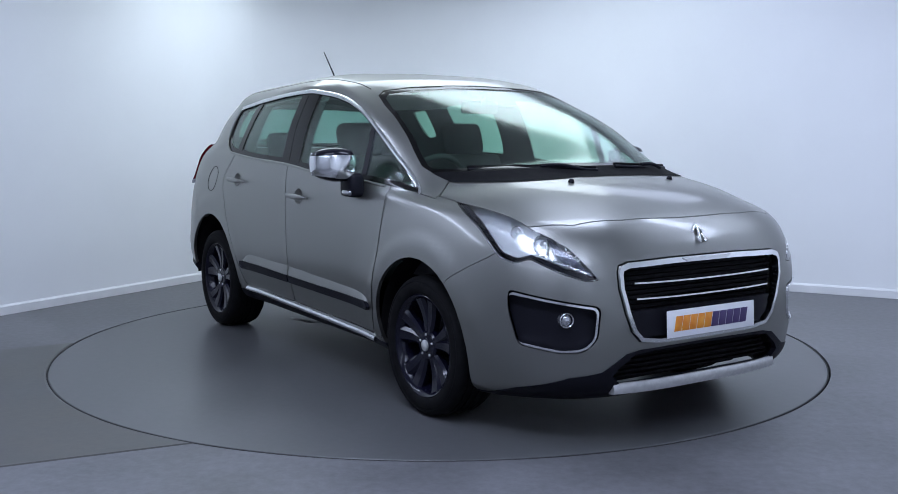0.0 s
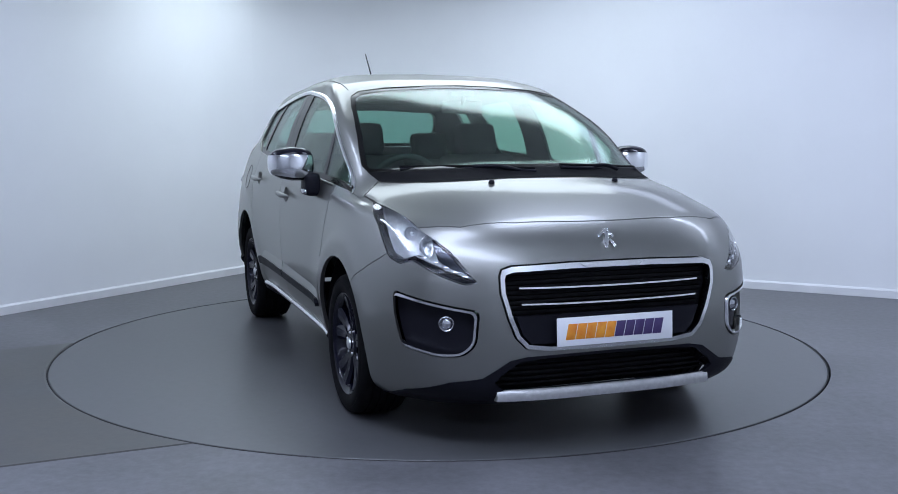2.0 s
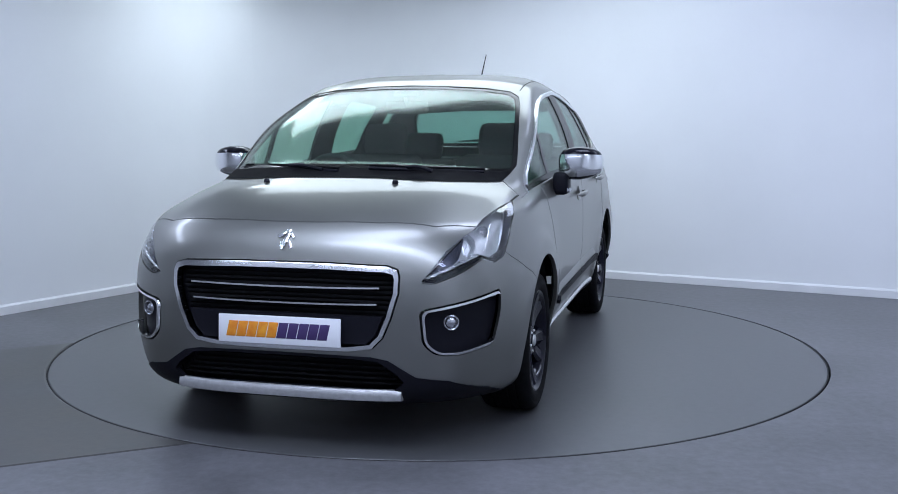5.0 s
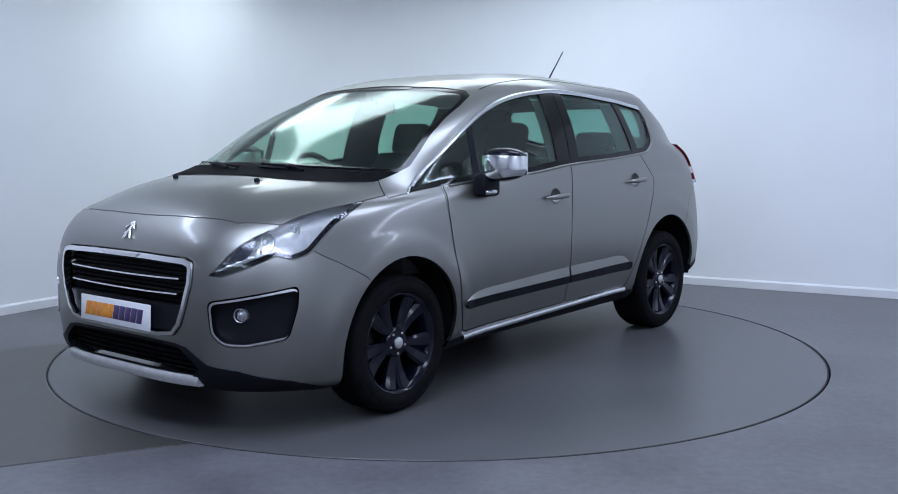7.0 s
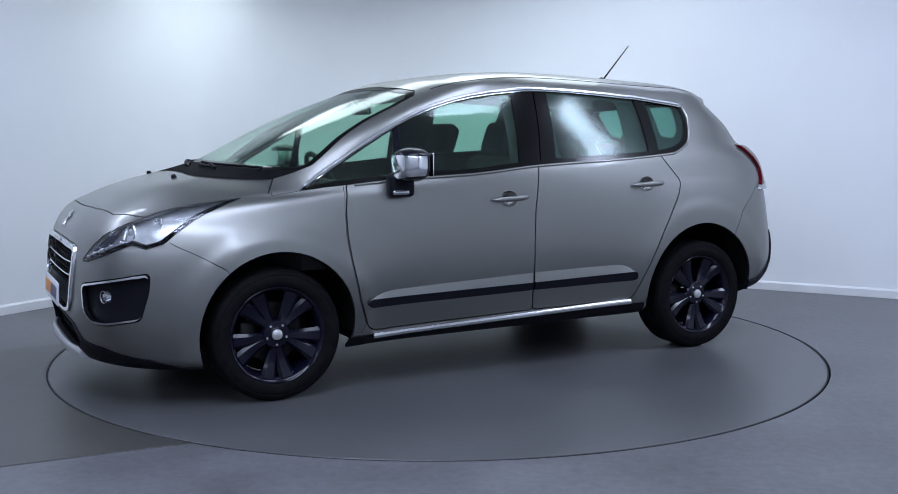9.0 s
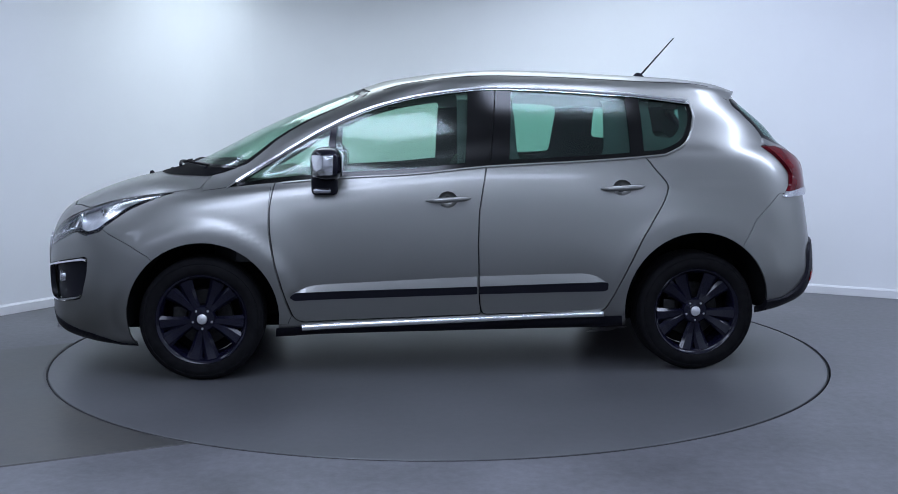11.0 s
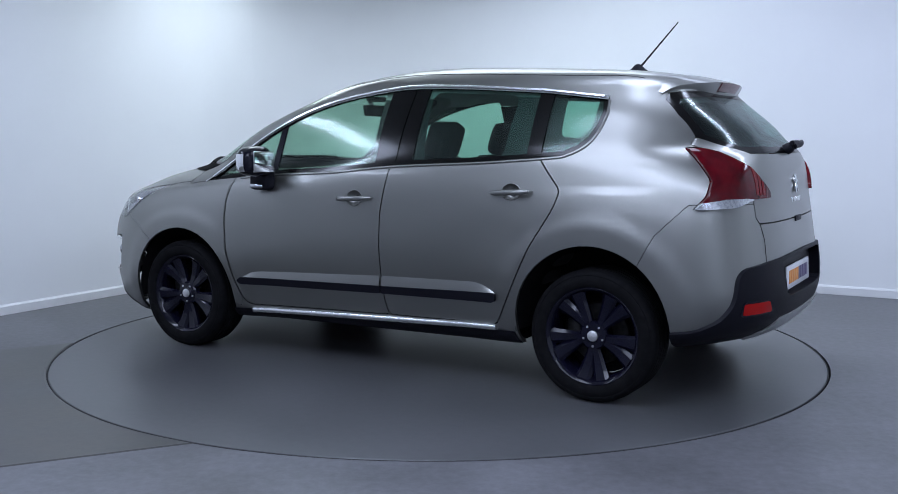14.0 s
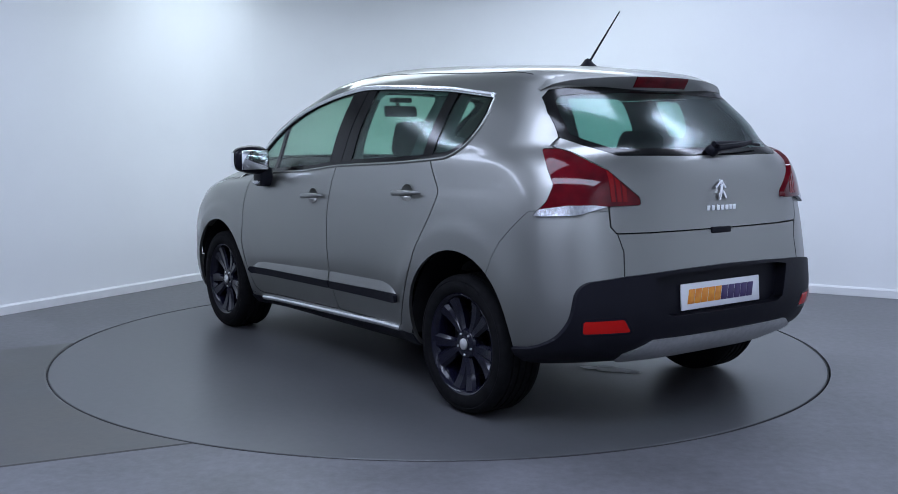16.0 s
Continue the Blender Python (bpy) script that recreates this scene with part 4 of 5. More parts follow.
def build_rear(car):
    red = settle_pair(skin(fillet(grown(TAIL, -.003), .012), "e", -.018, .010, 1.2, 2.4), "tail_lamp", M_RED, car, "red and clear tail lamp")
    clear = outline("e", (-1.66, .86, .915), (-1.755, .812, .958), (-1.87, .74, .977), (-1.955, .665, .978), (-2.0, .64, .972), (-2.0, .66, .90), (-1.8, .85, .90))
    ob = skin(fillet(grown(TAIL, -.002), .012), "e", -.0205, .002, 1.2, 2.4)
    t = prism(clear, "e", 1.1, 2.5)
    cut(ob, t, "INTERSECT")
    drop(t)
    settle_pair(ob, "reversing_light", M_CLEAR_LAMP, red, "clear ribbed lower lamp")
    for y in (.604, .578, .552):
        top = 1.005 + (y - .478) * 1.125 - .036
        settle_pair(skin([(y + .009, .990), (y + .009, top + .008), (y - .009, top - .008), (y - .009, .990)], "x", -.0198, -.015, -2.4, -1.7), "light_bar", M_RED_MID, red, "bright red light bar")
    # reflectors low on the bumper
    rf = fillet(outline("e", (-1.955, .720, .512), (-2.050, .585, .515), (-2.062, .560, .462), (-1.945, .715, .460)), .01)
    settle_pair(skin(fillet(grown(rf, .010), .01), "e", -.016, -.006, 1.2, 2.4), "reflector_frame", M_GLOSS, car, "black reflector frame")
    settle_pair(skin(rf, "e", -.018, -.006, 1.2, 2.4), "rear_reflector", M_RED_BRIGHT, car, "bright red bumper reflector")
    # silver guard under the bumper
    settle_whole(skin(fillet([(-.15, .412), (.44, .416), (.55, .358), (.50, .30), (-.15, .30)], .012), "x", -.024, -.005, -2.5, -1.8), "rear_skid_plate", M_SKID, car, "brushed silver rear skid plate")
    # spoiler over the rear window
    bm = bmesh.new()
    rows = []
    n = 28
    for k in range(n + 1):
        y = -.60 + 1.2 * k / n
        q = abs(y) / .60
        xt, zt = -1.705 + .165 * q ** 2.6, 1.505 - .036 * q ** 2.2
        xr = -1.46 + .02 * q
        zr = on_body("z", xr, abs(y))[0].z - .007
        sec = [(xr, zr), ((xr * .55 + xt * .45), zr * .5 + zt * .5 + .024), (xt + .030, zt + .030), (xt, zt + .019), (xt + .004, zt + .006), (xt + .040, zt - .052), (xr * .5 + xt * .5, zr * .5 + zt * .5 - .03), (xr, zr - .02)]
        e = 1 - .75 * q ** 14
        rows.append([bm.verts.new((a, y, zt + (zr - zt) * (a - xt) / (xr - xt) + (b - zt - (zr - zt) * (a - xt) / (xr - xt)) * e - .022 * (1 - e))) for a, b in sec])
    for a, b in zip(rows, rows[1:]):
        for j in range(8):
            bm.faces.new((a[j], a[(j + 1) % 8], b[(j + 1) % 8], b[j]))
    bm.faces.new(rows[0][::-1]), bm.faces.new(rows[-1])
    sp = part("spoiler", bm, M_PAINT, car, "body-coloured roof spoiler", angle=40)
    bm = bmesh.new()
    rows = []
    for k in range(13):
        y = -.17 + .34 * k / 12
        q = abs(y) / .60
        xt, zt = -1.705 + .165 * q ** 2.6, 1.505 - .036 * q ** 2.2
        rows.append([bm.verts.new(c) for c in ((xt + .023, y, zt - .030), (xt - .001, y, zt + .006), (xt - .003, y, zt + .018), (xt + .012, y, zt + .022), (xt + .04, y, zt - .02))])
    for a, b in zip(rows, rows[1:]):
        for j in range(5):
            bm.faces.new((a[j], a[(j + 1) % 5], b[(j + 1) % 5], b[j]))
    bm.faces.new(rows[0][::-1]), bm.faces.new(rows[-1])
    part("high_brake_light", bm, M_RED, sp, "red high brake light")
    for ob, nm in ((skin([(.36, .600), (-1.44, .557), (-1.44, .561), (.36, .605)], "z", -.0012, .008, 1.3, 1.8), "roof_ditch"),
                   (skin([(.585, .857), (.565, .787), (.575, .655), (.580, .655), (.570, .787), (.590, .857)], "x", -.0008, .008, -2.4, -1.8), "bumper_seam")):
        settle_pair(ob, nm, M_DARK, car, "thin dark joint line")
    # rear wiper
    bm = bmesh.new()
    lathe(bm, [(.001, .026), (.016, .025), (.025, .015), (.028, 0), (.028, -.02)], 18)
    bm.transform(facing((-1.995, 0, 1.195), (-1, 0, .5)))
    w = part("rear_wiper", bm, M_PLASTIC, car, "black rear window wiper")
    tube("blade", ((-2.015, .02, 1.222), (-2.010, -.18, 1.225), (-1.965, -.36, 1.216)), .013, M_PLASTIC, w, r_end=.006)
    tube("arm", ((-2.020, .0, 1.205), (-2.030, -.12, 1.215), (-2.01, -.24, 1.228)), .017, M_PLASTIC, w, r_end=.01)
    # tailgate catch
    bm = bmesh.new()
    add_box(bm, -2.058, -2.03, -.065, .065, .836, .864, .006)
    part("tailgate_catch", bm, M_PLASTIC, car, "black tailgate release catch")
    # aerial
    bm = bmesh.new()
    lathe(bm, [(.001, .035), (.010, .030), (.022, .010), (.034, -.004), (.036, -.012)], 18)
    bm.transform(pose(-1.20, 0, 1.606) @ Matrix.Diagonal((1.7, .8, 1, 1)))
    a = part("aerial", bm, M_PLASTIC, car, "black whip aerial")
    tube("rod", ((-1.215, 0, 1.625), (-1.415, 0, 1.848)), .006, M_PLASTIC, a, r_end=.003)


def plate(car, x, z, front):
    """A white show plate; its lettering is left as plain coloured bars."""
    bm = bmesh.new()
    add_box(bm, -.004, .004, -.262, .262, -.0565, .0565, .003)
    bm.transform(pose(x, 0, z, 0, 0, 0 if front else 180) @ pose(0, 0, 0, 0, -3 if front else -4))
    p = part("show_plate", bm, M_PLATE, car, "white show plate with orange and purple lettering bars")
    for k in range(10):
        y = -.200 + .0435 * k
        bm = bmesh.new()
        add_box(bm, .0042, .0056, y - .0202, y + .0202, -.031, .031, .0006)
        for v in bm.verts:
            v.co.y += v.co.z * .22
        bm.transform(pose(x, 0, z, 0, 0, 0 if front else 180) @ pose(0, 0, 0, 0, -3 if front else -4))
        part("bar", bm, M_ORANGE if k < 5 else M_PURPLE, p)
    return p


def build_badges(car):
    plate(car, 2.207, .492, True)
    plate(car, -2.062, .574, False)
    for x, z, s, tilt in ((2.118, .845, 1, 35), (-2.031, 1.022, -1, -8)):
        bm = bmesh.new()
        for y, dz, w, h, a in ((0, 0, .018, .070, -18), (.020, .020, .012, .036, 40), (-.020, .022, .012, .042, -55), (.020, -.022, .013, .040, 28), (-.014, -.028, .013, .034, 8), (.004, .034, .024, .022, 0)):
            add_box(bm, -.004, .006, -w / 2, w / 2, -h / 2, h / 2, .003, pose(0, y, dz, a, 0, 0))
        bm.transform(pose(x, 0, z, 0, -tilt, 0) if s > 0 else pose(x, -.016, z, 0, 0, 180) @ pose(0, 0, 0, 0, -8, 0))
        part("badge", bm, M_CHROME, car, "chrome badge of plain bars")
    for k in range(7):
        bm = bmesh.new()
        add_box(bm, -.003, .003, -.0105, .0105, -.012, .012, .001)
        bm.transform(pose(-2.040 + .0006 * (k - 3) ** 2, .068 - .029 * k, .945, 0, 0, 180))
        part("letter_bar", bm, M_CHROME, car, "small chrome bar")
    for k in range(4):
        bm = bmesh.new()
        add_box(bm, -.003, .003, -.008, .008, -.013, .013, .001)
        bm.transform(pose(-2.016 + .005 * k, -.43 - .021 * k, .925, 0, 0, 194))
        part("letter_bar", bm, M_CHROME, car, "small chrome bar")


def mirror_place(p, s, grow):
    """A point of a unit ball moved to the door mirror's shape: blunt towards the rear, rounded to the front, lower at its outer end."""
    a, b, c = (math.copysign(abs(q) ** e, q) for q, e in zip(p, (.70, .60, .58)))
    x = .640 + (.092 + grow) * a * (1 if a > 0 else .66) - .050 * max(b, 0) ** 2 * max(a, 0)
    return (x, s * (.980 + (.110 + grow) * b), 1.119 + c * (.085 + grow - .018 * max(b, 0)) + .004 * b)


def build_sides(car, df, dr):
    # rubbing strips with a ridge, bright sill strips
    for poly, doors, names in (([(.855, .433), (.83, .413), (-.118, .432), (-.118, .474), (.83, .455)], df, "rubbing_strip"),
                               ([(-.130, .432), (-.79, .440), (-.812, .450), (-.812, .486), (-.79, .490), (-.130, .474)], dr, "rubbing_strip")):
        settle_pair(skin(fillet(poly, .008), "y", -.020, .004, .3, 1.2), names, M_PLASTIC, doors, "black rubbing strip along the door")
    # wedge-shaped ridges over the strips, proud at their lower edge
    for x0, x1, top, low, doors in ((.838, -.117, ((-.118, .533), (.70, .499), (.76, .490), (.838, .452)), ((-.118, .465), (.838, .448)), df),
                                    (-.131, -.808, ((-.808, .487), (-.745, .530), (-.68, .543), (-.131, .534)), ((-.808, .478), (-.131, .465)), dr)):
        v, n, m = [], 26, 5
        for k in range(n + 1):
            x = x0 + (x1 - x0) * k / n
            zt, zl = np.interp(x, *zip(*top)), np.interp(x, *zip(*low))
            v += [on_body("y", x, zt + (zl - zt) * j / m, .002 - .020 * (j / m))[0] for j in range(m + 1)]
        f = [(k * (m + 1) + j, k * (m + 1) + j + 1, (k + 1) * (m + 1) + j + 1, (k + 1) * (m + 1) + j) for k in range(n) for j in range(m)]
        obj_from("ridge", [tuple(q) for q in v], f, M_PAINT, doors[0], label="raised painted ridge")
        obj_from("ridge", [(q.x, -q.y, q.z) for q in v], [tuple(reversed(q)) for q in f], M_PAINT, doors[1], label="raised painted ridge")
    for s in (1, -1):
        line = [on_body("y", .80 - .16 * k, .262 + .0053 * k, -.004)[0] for k in range(11)]
        tube("sill_trim", [(q.x, s * q.y, q.z) for q in line], .017, M_CHROME_SATIN, car, "bright rounded sill trim strip", n=12)
    settle_pair(skin([(.93, .262), (-.90, .300), (-.92, .215), (.94, .19)], "y", -.006, .01, .3, 1.2), "sill_cover", M_PLASTIC, car, "black plastic sill cover")
    # handles: a grip bar over a shaded bowl
    for x, z, doors, y in ((.035, .931, df, on_body("y", .035, .931)[0].y), (-.888, .987, dr, on_body("y", -.888, .987)[0].y)):
        for s, door in zip((1, -1), doors):
            bm = bmesh.new()
            rows = []
            n = 14
            for k in range(n + 1):
                t = -1 + 2 * k / n
                e = max(.15, 1 - abs(t) ** 5)
                hx, hz, oy = .118 * t, .0135 * e, .030 * (1 - abs(t) ** 4) + .008
                rows.append([bm.verts.new((x + hx, s * (y + oy + .014 * e * c), z + hz * d + .006 * -t)) for c, d in ((1, .6), (1, -.6), (.55, -1), (-.3, -1), (-.55, 0), (-.3, 1), (.55, 1))])
            for a, b in zip(rows, rows[1:]):
                for j in range(7):
                    bm.faces.new((a[j], a[(j + 1) % 7], b[(j + 1) % 7], b[j]))
            bm.faces.new(rows[0][::-1]), bm.faces.new(rows[-1])
            part("handle", bm, M_PAINT, door, "body-coloured door handle", angle=50)
            bm = bmesh.new()
            lathe(bm, [(.001, -.034), (.020, -.033), (.038, -.026), (.050, -.013), (.055, .0), (.0555, .0015), (.058, .0005)], 30)
            bm.transform(facing((x + .002, s * (y + .0015), z), (0, s, .10)) @ Matrix.Diagonal((.90, .76, 1, 1)))
            part("handle_bowl", bm, M_PAINT, door, "sunken bowl behind the handle", angle=50)
    # round fuel flap in the right rear wing
    ring = []
    for k in range(17):
        a = 2 * math.pi * k / 16
        q = on_body("y", -1.33 + .08 * math.cos(a), .98 + .08 * math.sin(a), -.0005)[0]
        ring.append((q.x, -q.y, q.z))
    tube("fuel_flap_joint", ring, .0022, M_DARK, car, "thin dark round joint of the fuel flap", n=5)
    # mirrors
    for s, door in zip((1, -1), df):
        bm = bmesh.new()
        bmesh.ops.create_uvsphere(bm, u_segments=32, v_segments=18, radius=1)
        for v in bm.verts:
            v.co = mirror_place(v.co, s, 0)
        mir = part("door_mirror", bm, M_GLOSS, door, "chrome-capped door mirror", angle=60)
        bm = bmesh.new()
        bmesh.ops.create_uvsphere(bm, u_segments=32, v_segments=18, radius=1)
        kill = [v for v in bm.verts if v.co.x < -.25 or v.co.z > .46 or v.co.z < -.72]
        for v in bm.verts:
            v.co = mirror_place(v.co, s, .004)
        bmesh.ops.delete(bm, geom=kill, context="VERTS")
        part("cap", bm, M_CHROME, mir, "chrome mirror cap", angle=60)
        bm = bmesh.new()
        add_box(bm, .569, .576, .895, 1.062, 1.062, 1.174, .003)
        for v in bm.verts:
            v.co.y *= s
        part("mirror_glass", bm, M_MIRROR, mir, "mirror glass")
        bm = bmesh.new()
        add_box(bm, .60, .735, .845, .925, .958, 1.075, .022)
        for v in bm.verts:
            v.co.y *= s
        part("foot", bm, M_PLASTIC, mir, "black mirror foot", angle=60)
        bm = bmesh.new()
        add_box(bm, .635, .725, .905, .932, .968, .994, .010)
        for v in bm.verts:
            v.co.y *= s
        part("repeater_lamp", bm, M_CLEAR_LAMP, mir, "clear repeater lamp", angle=60)


def build_wheel(car, x, y, z, side):
    m = pose(x, side * y, z, 0, 0, 0) @ Matrix.Rotation(radians(-90 * side), 4, "X")

    def done(name, bm, mat, parent, label="", angle=35):
        bm.transform(m)
        return part(name, bm, mat, parent, label, angle=angle)
    # z of the local space points outwards from the car
    bm = bmesh.new()
    lathe(bm, [(.222, -.19), (.222, -.02), (.226, -.010), (.232, .0), (.2345, .006), (.231, .009), (.224, .006), (.214, -.010), (.206, -.022), (.200, -.16), (.205, -.19)], 64)
    w = done("wheel", bm, M_RIM, car, "dark glossy twin-spoke alloy wheel")
    bm = bmesh.new()
    prof = [(.222, -.205), (.25, -.222), (.288, -.220), (.308, -.206), (.3165, -.185)]
    for k in range(5):
        zc = -.170 + .037 * k
        prof += [(.3185, zc - .012), (.3185, zc + .013), (.311, zc + .0145), (.311, zc + .0225), (.3185, zc + .024)] if k < 4 else [(.3185, zc - .012), (.3175, zc + .006)]
    prof += [(.312, .0), (.302, .011), (.292, .015), (.288, .0135), (.284, .0165), (.262, .018), (.244, .014), (.234, .008), (.228, -.002)]
    lathe(bm, prof, 72)
    done("tyre", bm, M_TYRE, w, "black rubber tyre", 40)
    bm = bmesh.new()
    lathe(bm, [(.001, -.012), (.030, -.012), (.034, -.016), (.062, -.018), (.070, -.028), (.070, -.06)], 40)
    done("hub", bm, M_RIM, w)
    for k in range(5):
        for off, lean in ((-13, 1), (13, -1)):
            bm = bmesh.new()
            a = radians(90 + 72 * k + off)
            rows = []
            for j in range(7):
                t = j / 6
                r = .052 + (.213 - .052) * t
                wd = .019 + .021 * t
                top = -.020 + .016 * t - .018 * math.sin(math.pi * t) * .5
                ang = a - radians(off) * .35 * (1 - t)
                c, sn = math.cos(ang), math.sin(ang)
                sec = [(-wd, top - .012), (-wd * .55, top), (wd * .55, top - .002), (wd, top - .014), (wd * .8, top - .045), (-wd * .8, top - .045)]
                rows.append([bm.verts.new((r * c - q * sn, r * sn + q * c, h)) for q, h in sec])
            for p, q in zip(rows, rows[1:]):
                for j in range(6):
                    bm.faces.new((p[j], p[(j + 1) % 6], q[(j + 1) % 6], q[j]))
            bm.faces.new(rows[0][::-1]), bm.faces.new(rows[-1])
            done("spoke", bm, M_RIM, w, angle=25)
        bm = bmesh.new()
        lathe(bm, [(.001, -.012), (.0045, -.012), (.0055, -.014), (.006, -.03)], 10)
        a = radians(90 + 72 * k)
        bm.transform(Matrix.Translation((.050 * math.cos(a), .050 * math.sin(a), 0)))
        done("wheel_bolt", bm, M_SATIN, w, "silver wheel bolt")
    bm = bmesh.new()
    lathe(bm, [(.001, -.002), (.019, -.003), (.025, -.006), (.027, -.014)], 28)
    done("hub_cap", bm, M_SATIN, w, "round silver hub cap")
    bm = bmesh.new()
    lathe(bm, [(.07, -.10), (.145, -.10), (.148, -.103), (.148, -.122), (.07, -.125)], 40)
    done("brake_disc", bm, M_DISC_METAL, w, "grey steel brake disc")
    # added black disc that keeps the gaps between the spokes dark
    bm = bmesh.new()
    lathe(bm, [(.03, -.140), (.19, -.142), (.199, -.150), (.199, -.156), (.03, -.152)], 40)
    done("gap_backing", bm, M_UNDER, w, "black disc added behind the brake to darken the spoke gaps")
    bm = bmesh.new()
    add_box(bm, .085, .16, -.06, .06, -.14, -.075, .012)
    done("brake_caliper", bm, M_DISC_METAL, w)
    return w


def build_underside(car):
    bm = bmesh.new()
    add_box(bm, -1.05, 1.95, -.46, .46, .205, .262, .02)
    add_box(bm, -1.85, -1.0, -.46, .46, .290, .330, .015)
    add_box(bm, -.86, .86, -.74, .74, .215, .262, .02)
    part("underbody", bm, M_UNDER, car, "dark underbody panel")
    for cx, cz, r, a0 in ((1.297, .335, .392, -.045), (-1.302, .362, .395, -.045)):
        for s in (1, -1):
            bm = bmesh.new()
            n = 28
            rings = []
            for y in (.46, .862):
                rings.append([bm.verts.new((cx + r * math.cos(math.pi * (a0 + 1.08 * k / n)), s * y, cz + r * math.sin(math.pi * (a0 + 1.08 * k / n)))) for k in range(n + 1)])
            for k in range(n):
                bm.faces.new((rings[0][k], rings[0][k + 1], rings[1][k + 1], rings[1][k]))
            bm.faces.new(rings[0])
            part("arch_liner", bm, M_UNDER, car, "black wheel arch liner")
    for x in (1.307, -1.307):
        bm = bmesh.new()
        lathe(bm, [(.035, -.72), (.035, .72)], 14)
        bm.transform(pose(x, 0, .300, 90))
        part("axle", bm, M_UNDER, car)


def soft_block(bm, x0, x1, y0, y1, z0, z1, r, m=None):
    add_box(bm, x0, x1, y0, y1, z0, z1, r, m)


def build_interior(car):
    # lining of the cabin walls and roof, with rounded openings behind the side panes
    front = [(1.16, .985), (.90, 1.155), (.716, 1.262), (.535, 1.352), (.353, 1.418), (.14, 1.466), (-.03, 1.480), (-.02, 1.10), (.20, 1.082), (.59, 1.060), (.95, 1.025)]
    side_openings = (fillet(front, .02), fillet([(-.325, 1.485), (-.34, 1.125), (-.80, 1.142), (-.825, 1.462)], .06), fillet([(-1.075, 1.445), (-1.085, 1.255), (-1.19, 1.245), (-1.238, 1.30), (-1.245, 1.432)], .025))
    box = prism([(-1.66, .42), (1.02, .42), (1.02, 1.448), (-1.66, 1.448)], "y", -.1, 1.2)
    lining = shell(.030, .036)
    cut(lining, box, "INTERSECT")
    drop(box)
    for poly, axis, lo, hi in (*[(q, "y", .3, 1.2) for q in side_openings], (grown(SCREEN, .02), "x", .1, 1.75), (grown(REAR_GLASS, -.03), "x", -2.4, -1.40)):
        t = prism(poly, axis, lo, hi)
        cut(lining, t)
        drop(t)
    for cx, cz in ((1.297, .335), (-1.302, .362)):
        t = prism([(cx + .43 * math.cos(2 * math.pi * k / 32), cz + .43 * math.sin(2 * math.pi * k / 32)) for k in range(32)], "y", .42, 1.2)
        cut(lining, t)
        drop(t)
    settle_whole(lining, "cabin_lining", M_TRIM, car, "dark grey cabin lining")
    box = prism([(-1.75, 1.452), (.9, 1.452), (.9, 1.7), (-1.75, 1.7)], "y", -.1, 1.2)
    head = shell(.032, .038)
    cut(head, box, "INTERSECT")
    drop(box)
    for poly, axis, lo, hi in (*[(q, "y", .3, 1.2) for q in side_openings], (grown(SCREEN, .004), "x", .1, 1.75), (grown(REAR_GLASS, -.03), "x", -2.4, -1.40)):
        t = prism(poly, axis, lo, hi)
        cut(head, t)
        drop(t)
    settle_whole(head, "headlining", M_HEADLINING, car, "pale grey headlining")

    def seat(name, x, y, w, lean, zb, hr=True, back=.58):
        bm = bmesh.new()
        soft_block(bm, x - .05, x + .47, y - w / 2, y + w / 2, zb - .12, zb + .05, .05)
        st = part(name, bm, M_SEAT, car, "dark fabric car seat", angle=60)
        bm = bmesh.new()
        m = pose(x, y, zb, 0, -lean, 0)
        soft_block(bm, -.10, .03, -w / 2, w / 2, 0, back, .05, m)
        part("backrest", bm, M_SEAT, st, angle=60)
        if hr:
            bm = bmesh.new()
            soft_block(bm, -.085, .03, -.135, .135, back - .005, back + .20, .045, m)
            part("headrest", bm, M_SEAT, st, angle=60)
            for o in (-.06, .06):
                bm = bmesh.new()
                lathe(bm, [(.006, back - .02), (.006, back + .06)], 8)
                bm.transform(m @ Matrix.Translation((-.03, o, 0)))
                part("post", bm, M_SATIN, st)
    for s in (1, -1):
        seat("front_seat", .02, s * .37, .50, 18, .60)
    seat("rear_seat", -.92, .40, .50, 22, .62, back=.52)
    seat("rear_seat", -.92, -.40, .50, 22, .62, back=.52)
    seat("rear_seat", -.92, 0, .30, 22, .62, hr=False, back=.52)
    # dashboard, binnacle and centre stack
    bm = bmesh.new()
    rows = []
    for k in range(25):
        y = -.74 + 1.48 * k / 24
        bump = .055 * math.exp(-((y + .37) / .17) ** 2)
        fx = 1.36 - .22 * (abs(y) / .74) ** 2.5
        sec = [(fx, .60), (fx, 1.040), (1.10, 1.045 + bump * .3), (.90, 1.035 + bump), (.80, .985 + bump * .5), (.78, .90), (.88, .72), (.92, .60)]
        rows.append([bm.verts.new((a, y, b)) for a, b in sec])
    for a, b in zip(rows, rows[1:]):
        for j in range(8):
            bm.faces.new((a[j], a[(j + 1) % 8], b[(j + 1) % 8], b[j]))
    bm.faces.new(rows[0][::-1]), bm.faces.new(rows[-1])
    part("dashboard", bm, M_TRIM, car, "dark grey soft dashboard", angle=50)
    bm = bmesh.new()
    soft_block(bm, -.40, .85, -.13, .13, .40, .68, .04)
    part("centre_console", bm, M_TRIM, car, "dark centre console")
    bm = bmesh.new()
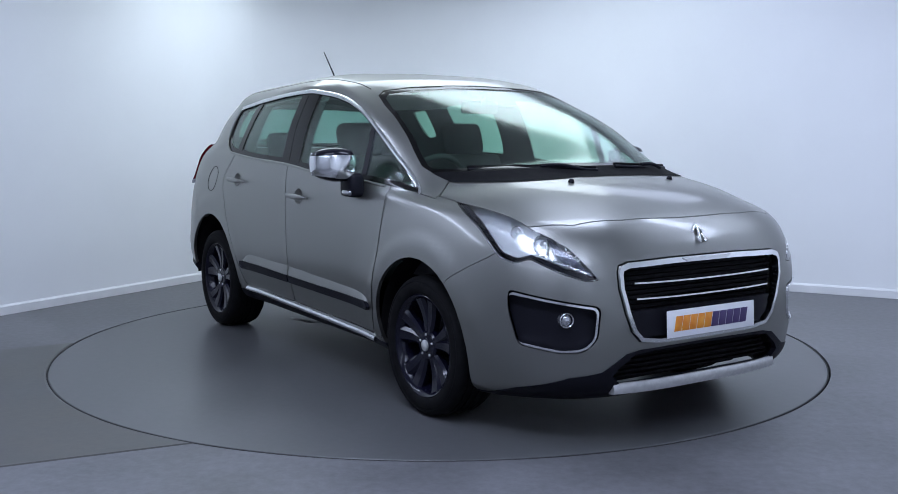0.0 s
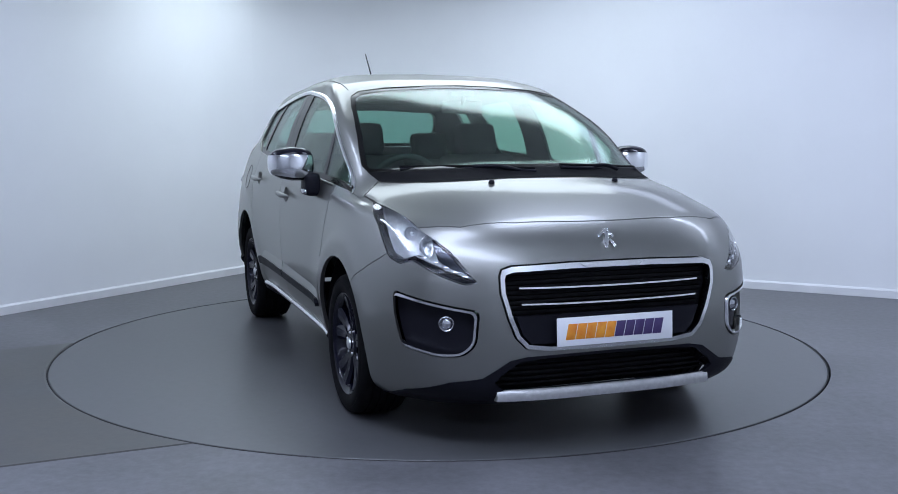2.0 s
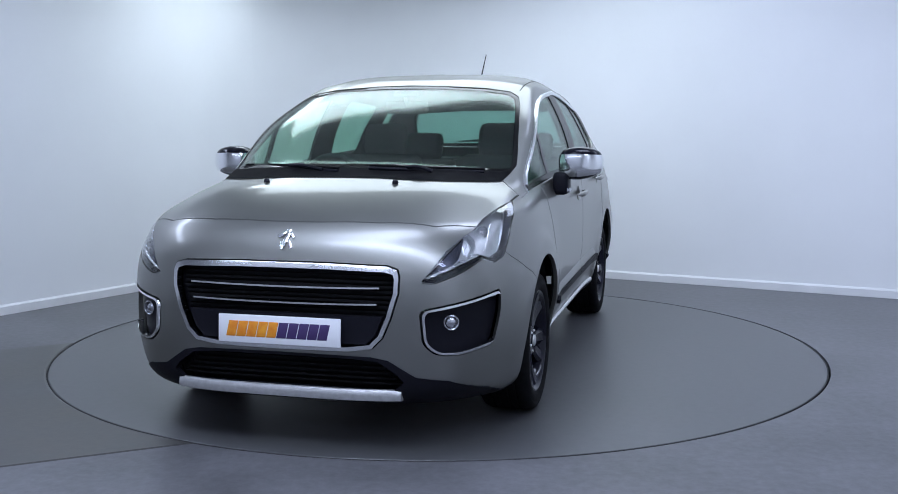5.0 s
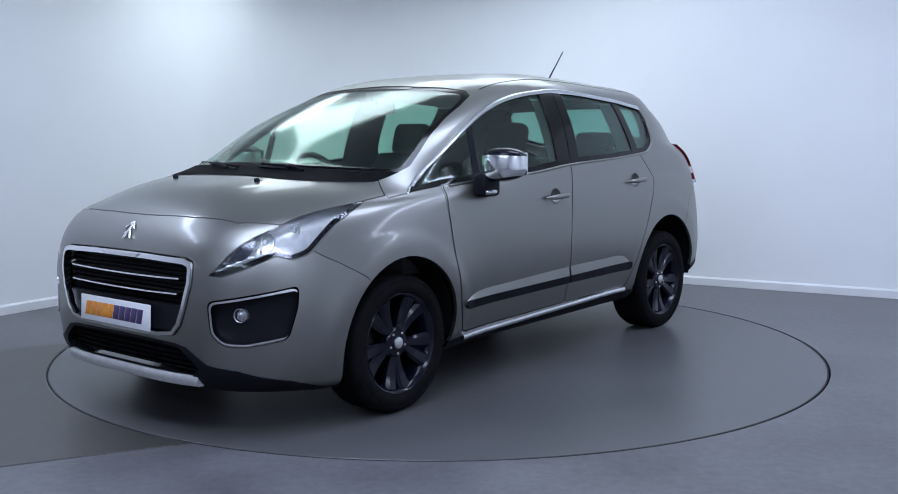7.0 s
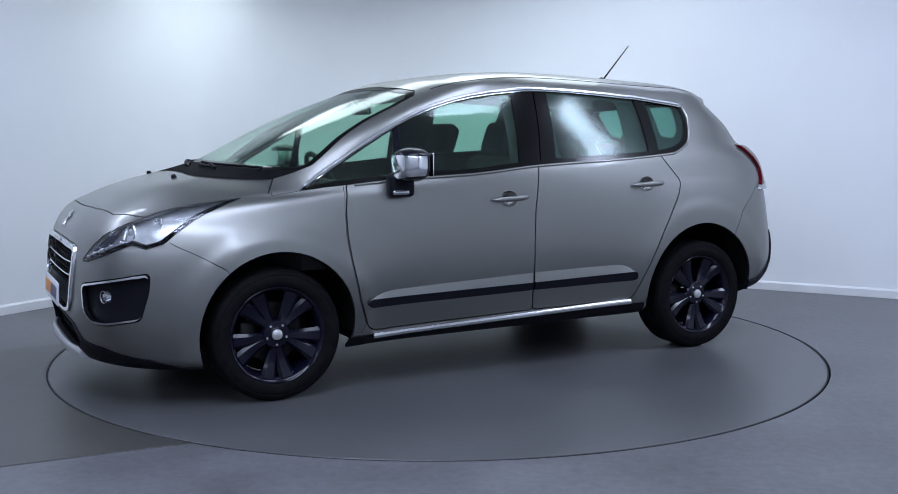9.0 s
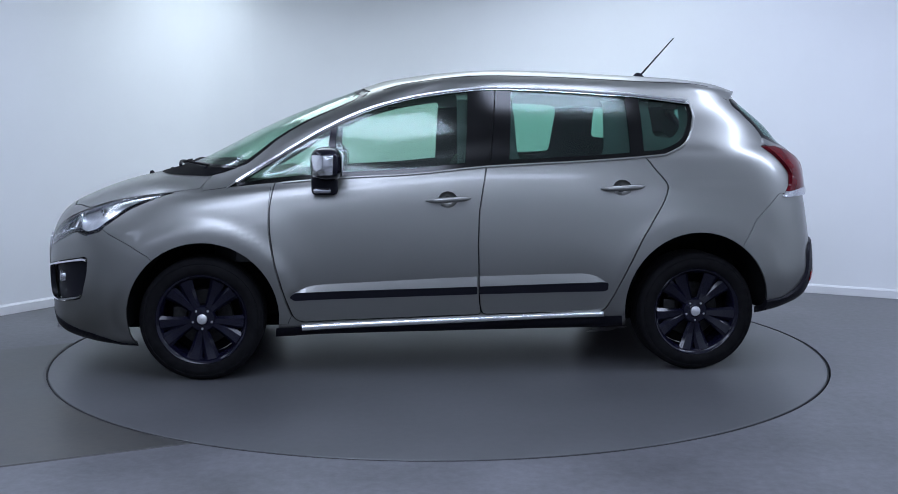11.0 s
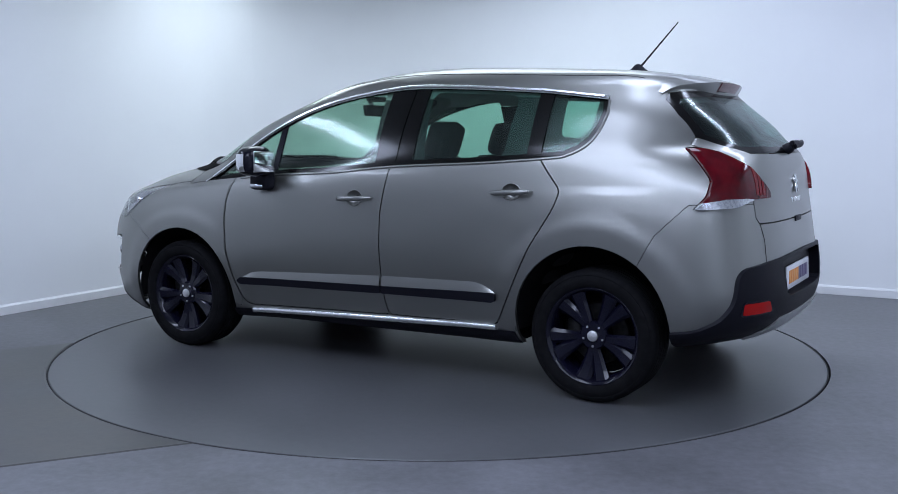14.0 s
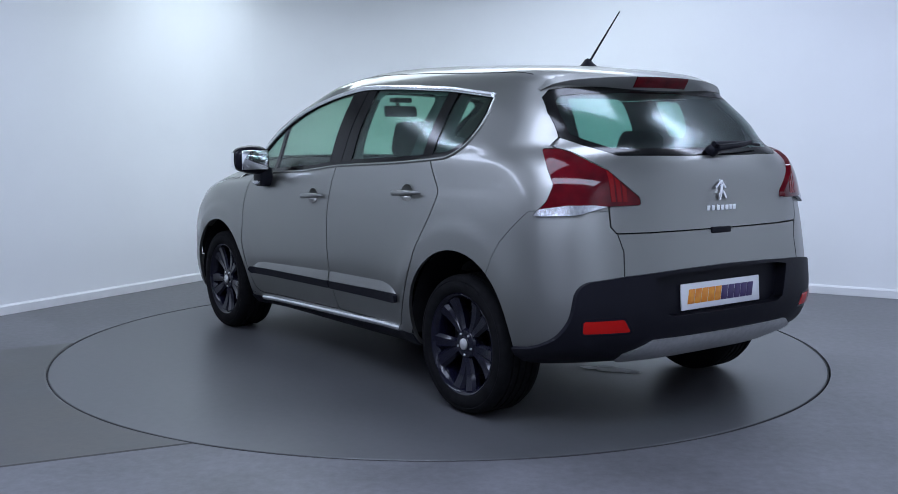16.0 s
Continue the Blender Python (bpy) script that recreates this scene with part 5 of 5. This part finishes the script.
    n, k2 = 36, 10
    rings = []
    for i in range(n):
        a = 2 * math.pi * i / n
        rings.append([bm.verts.new(((.185 + .016 * math.cos(2 * math.pi * j / k2)) * math.cos(a), (.185 + .016 * math.cos(2 * math.pi * j / k2)) * math.sin(a), .016 * math.sin(2 * math.pi * j / k2))) for j in range(k2)])
    for i in range(n):
        for j in range(k2):
            bm.faces.new((rings[i][j], rings[(i + 1) % n][j], rings[(i + 1) % n][(j + 1) % k2], rings[i][(j + 1) % k2]))
    add_box(bm, -.18, .18, -.022, .022, -.02, .0, .006)
    add_box(bm, -.06, .06, -.075, .06, -.03, .012, .02)
    wheel_pose = facing((.60, -.37, .985), (-1, 0, .48))
    bm.transform(wheel_pose)
    sw = part("steering_wheel", bm, M_TRIM, car, "black steering wheel", angle=50)
    bm = bmesh.new()
    lathe(bm, [(.045, -.22), (.045, -.02)], 16)
    bm.transform(wheel_pose)
    part("column", bm, M_TRIM, sw)
    # inside mirror
    bm = bmesh.new()
    soft_block(bm, -.012, .018, -.12, .12, -.035, .035, .012)
    bm.transform(pose(.50, 0, 1.415, 0, 12, 0))
    im = part("inside_mirror", bm, M_TRIM, car, "black inside mirror")
    tube("stem", ((.515, 0, 1.43), (.55, 0, 1.475)), .012, M_TRIM, im)
    bm = bmesh.new()
    soft_block(bm, .47, .53, -.07, .07, 1.47, 1.500, .01)
    part("sensor_cover", bm, M_TRIM, car, "dark sensor cover")
    # load cover
    bm = bmesh.new()
    soft_block(bm, -1.80, -1.16, -.62, .62, 1.085, 1.10, .006)
    part("load_cover", bm, M_TRIM, car, "dark load cover")


def build_car():
    car = new("car")
    df, dr = build_body(car)
    build_glass(car, df, dr)
    build_front(car)
    build_rear(car)
    build_sides(car, df, dr)
    build_badges(car)
    for x, y in ((1.307, .872), (-1.307, .858)):
        for s in (1, -1):
            build_wheel(car, x, y, .3185, s)
    build_underside(car)
    build_interior(car)
    return tagged(car, "grey beige metallic five-door car with dark alloy wheels", "car")


build_room()
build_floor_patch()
build_light_housings()
turntable = build_turntable()
car = build_car()


def motions():
    """The turntable and the car on it turn together about the table's axis."""
    turn = ((0, -57.25), (0.5, -57.99), (1, -60.35), (1.5, -64.34), (2, -70.03), (2.5, -75.81), (3, -82.02), (3.5, -87.79), (4, -93.93), (4.5, -99.80), (7, -129.36), (7.5, -134.90), (8, -140.97), (8.5, -146.60), (9, -152.71), (11.5, -181.55), (12, -187.56), (12.5, -193.06), (13, -199.22), (13.5, -204.91), (14, -210.98), (14.5, -216.74), (15, -222.86), (15.5, -228.58), (16, -234.68))
    off = Vector((-0.018, -0.044, 0))
    walk(turntable, [(t, pose(0, 0, 0, 0, 0, a)) for t, a in turn])
    walk(car, [(t, Matrix.Rotation(radians(a), 4, "Z") @ Matrix.Translation(off)) for t, a in turn])


motions()
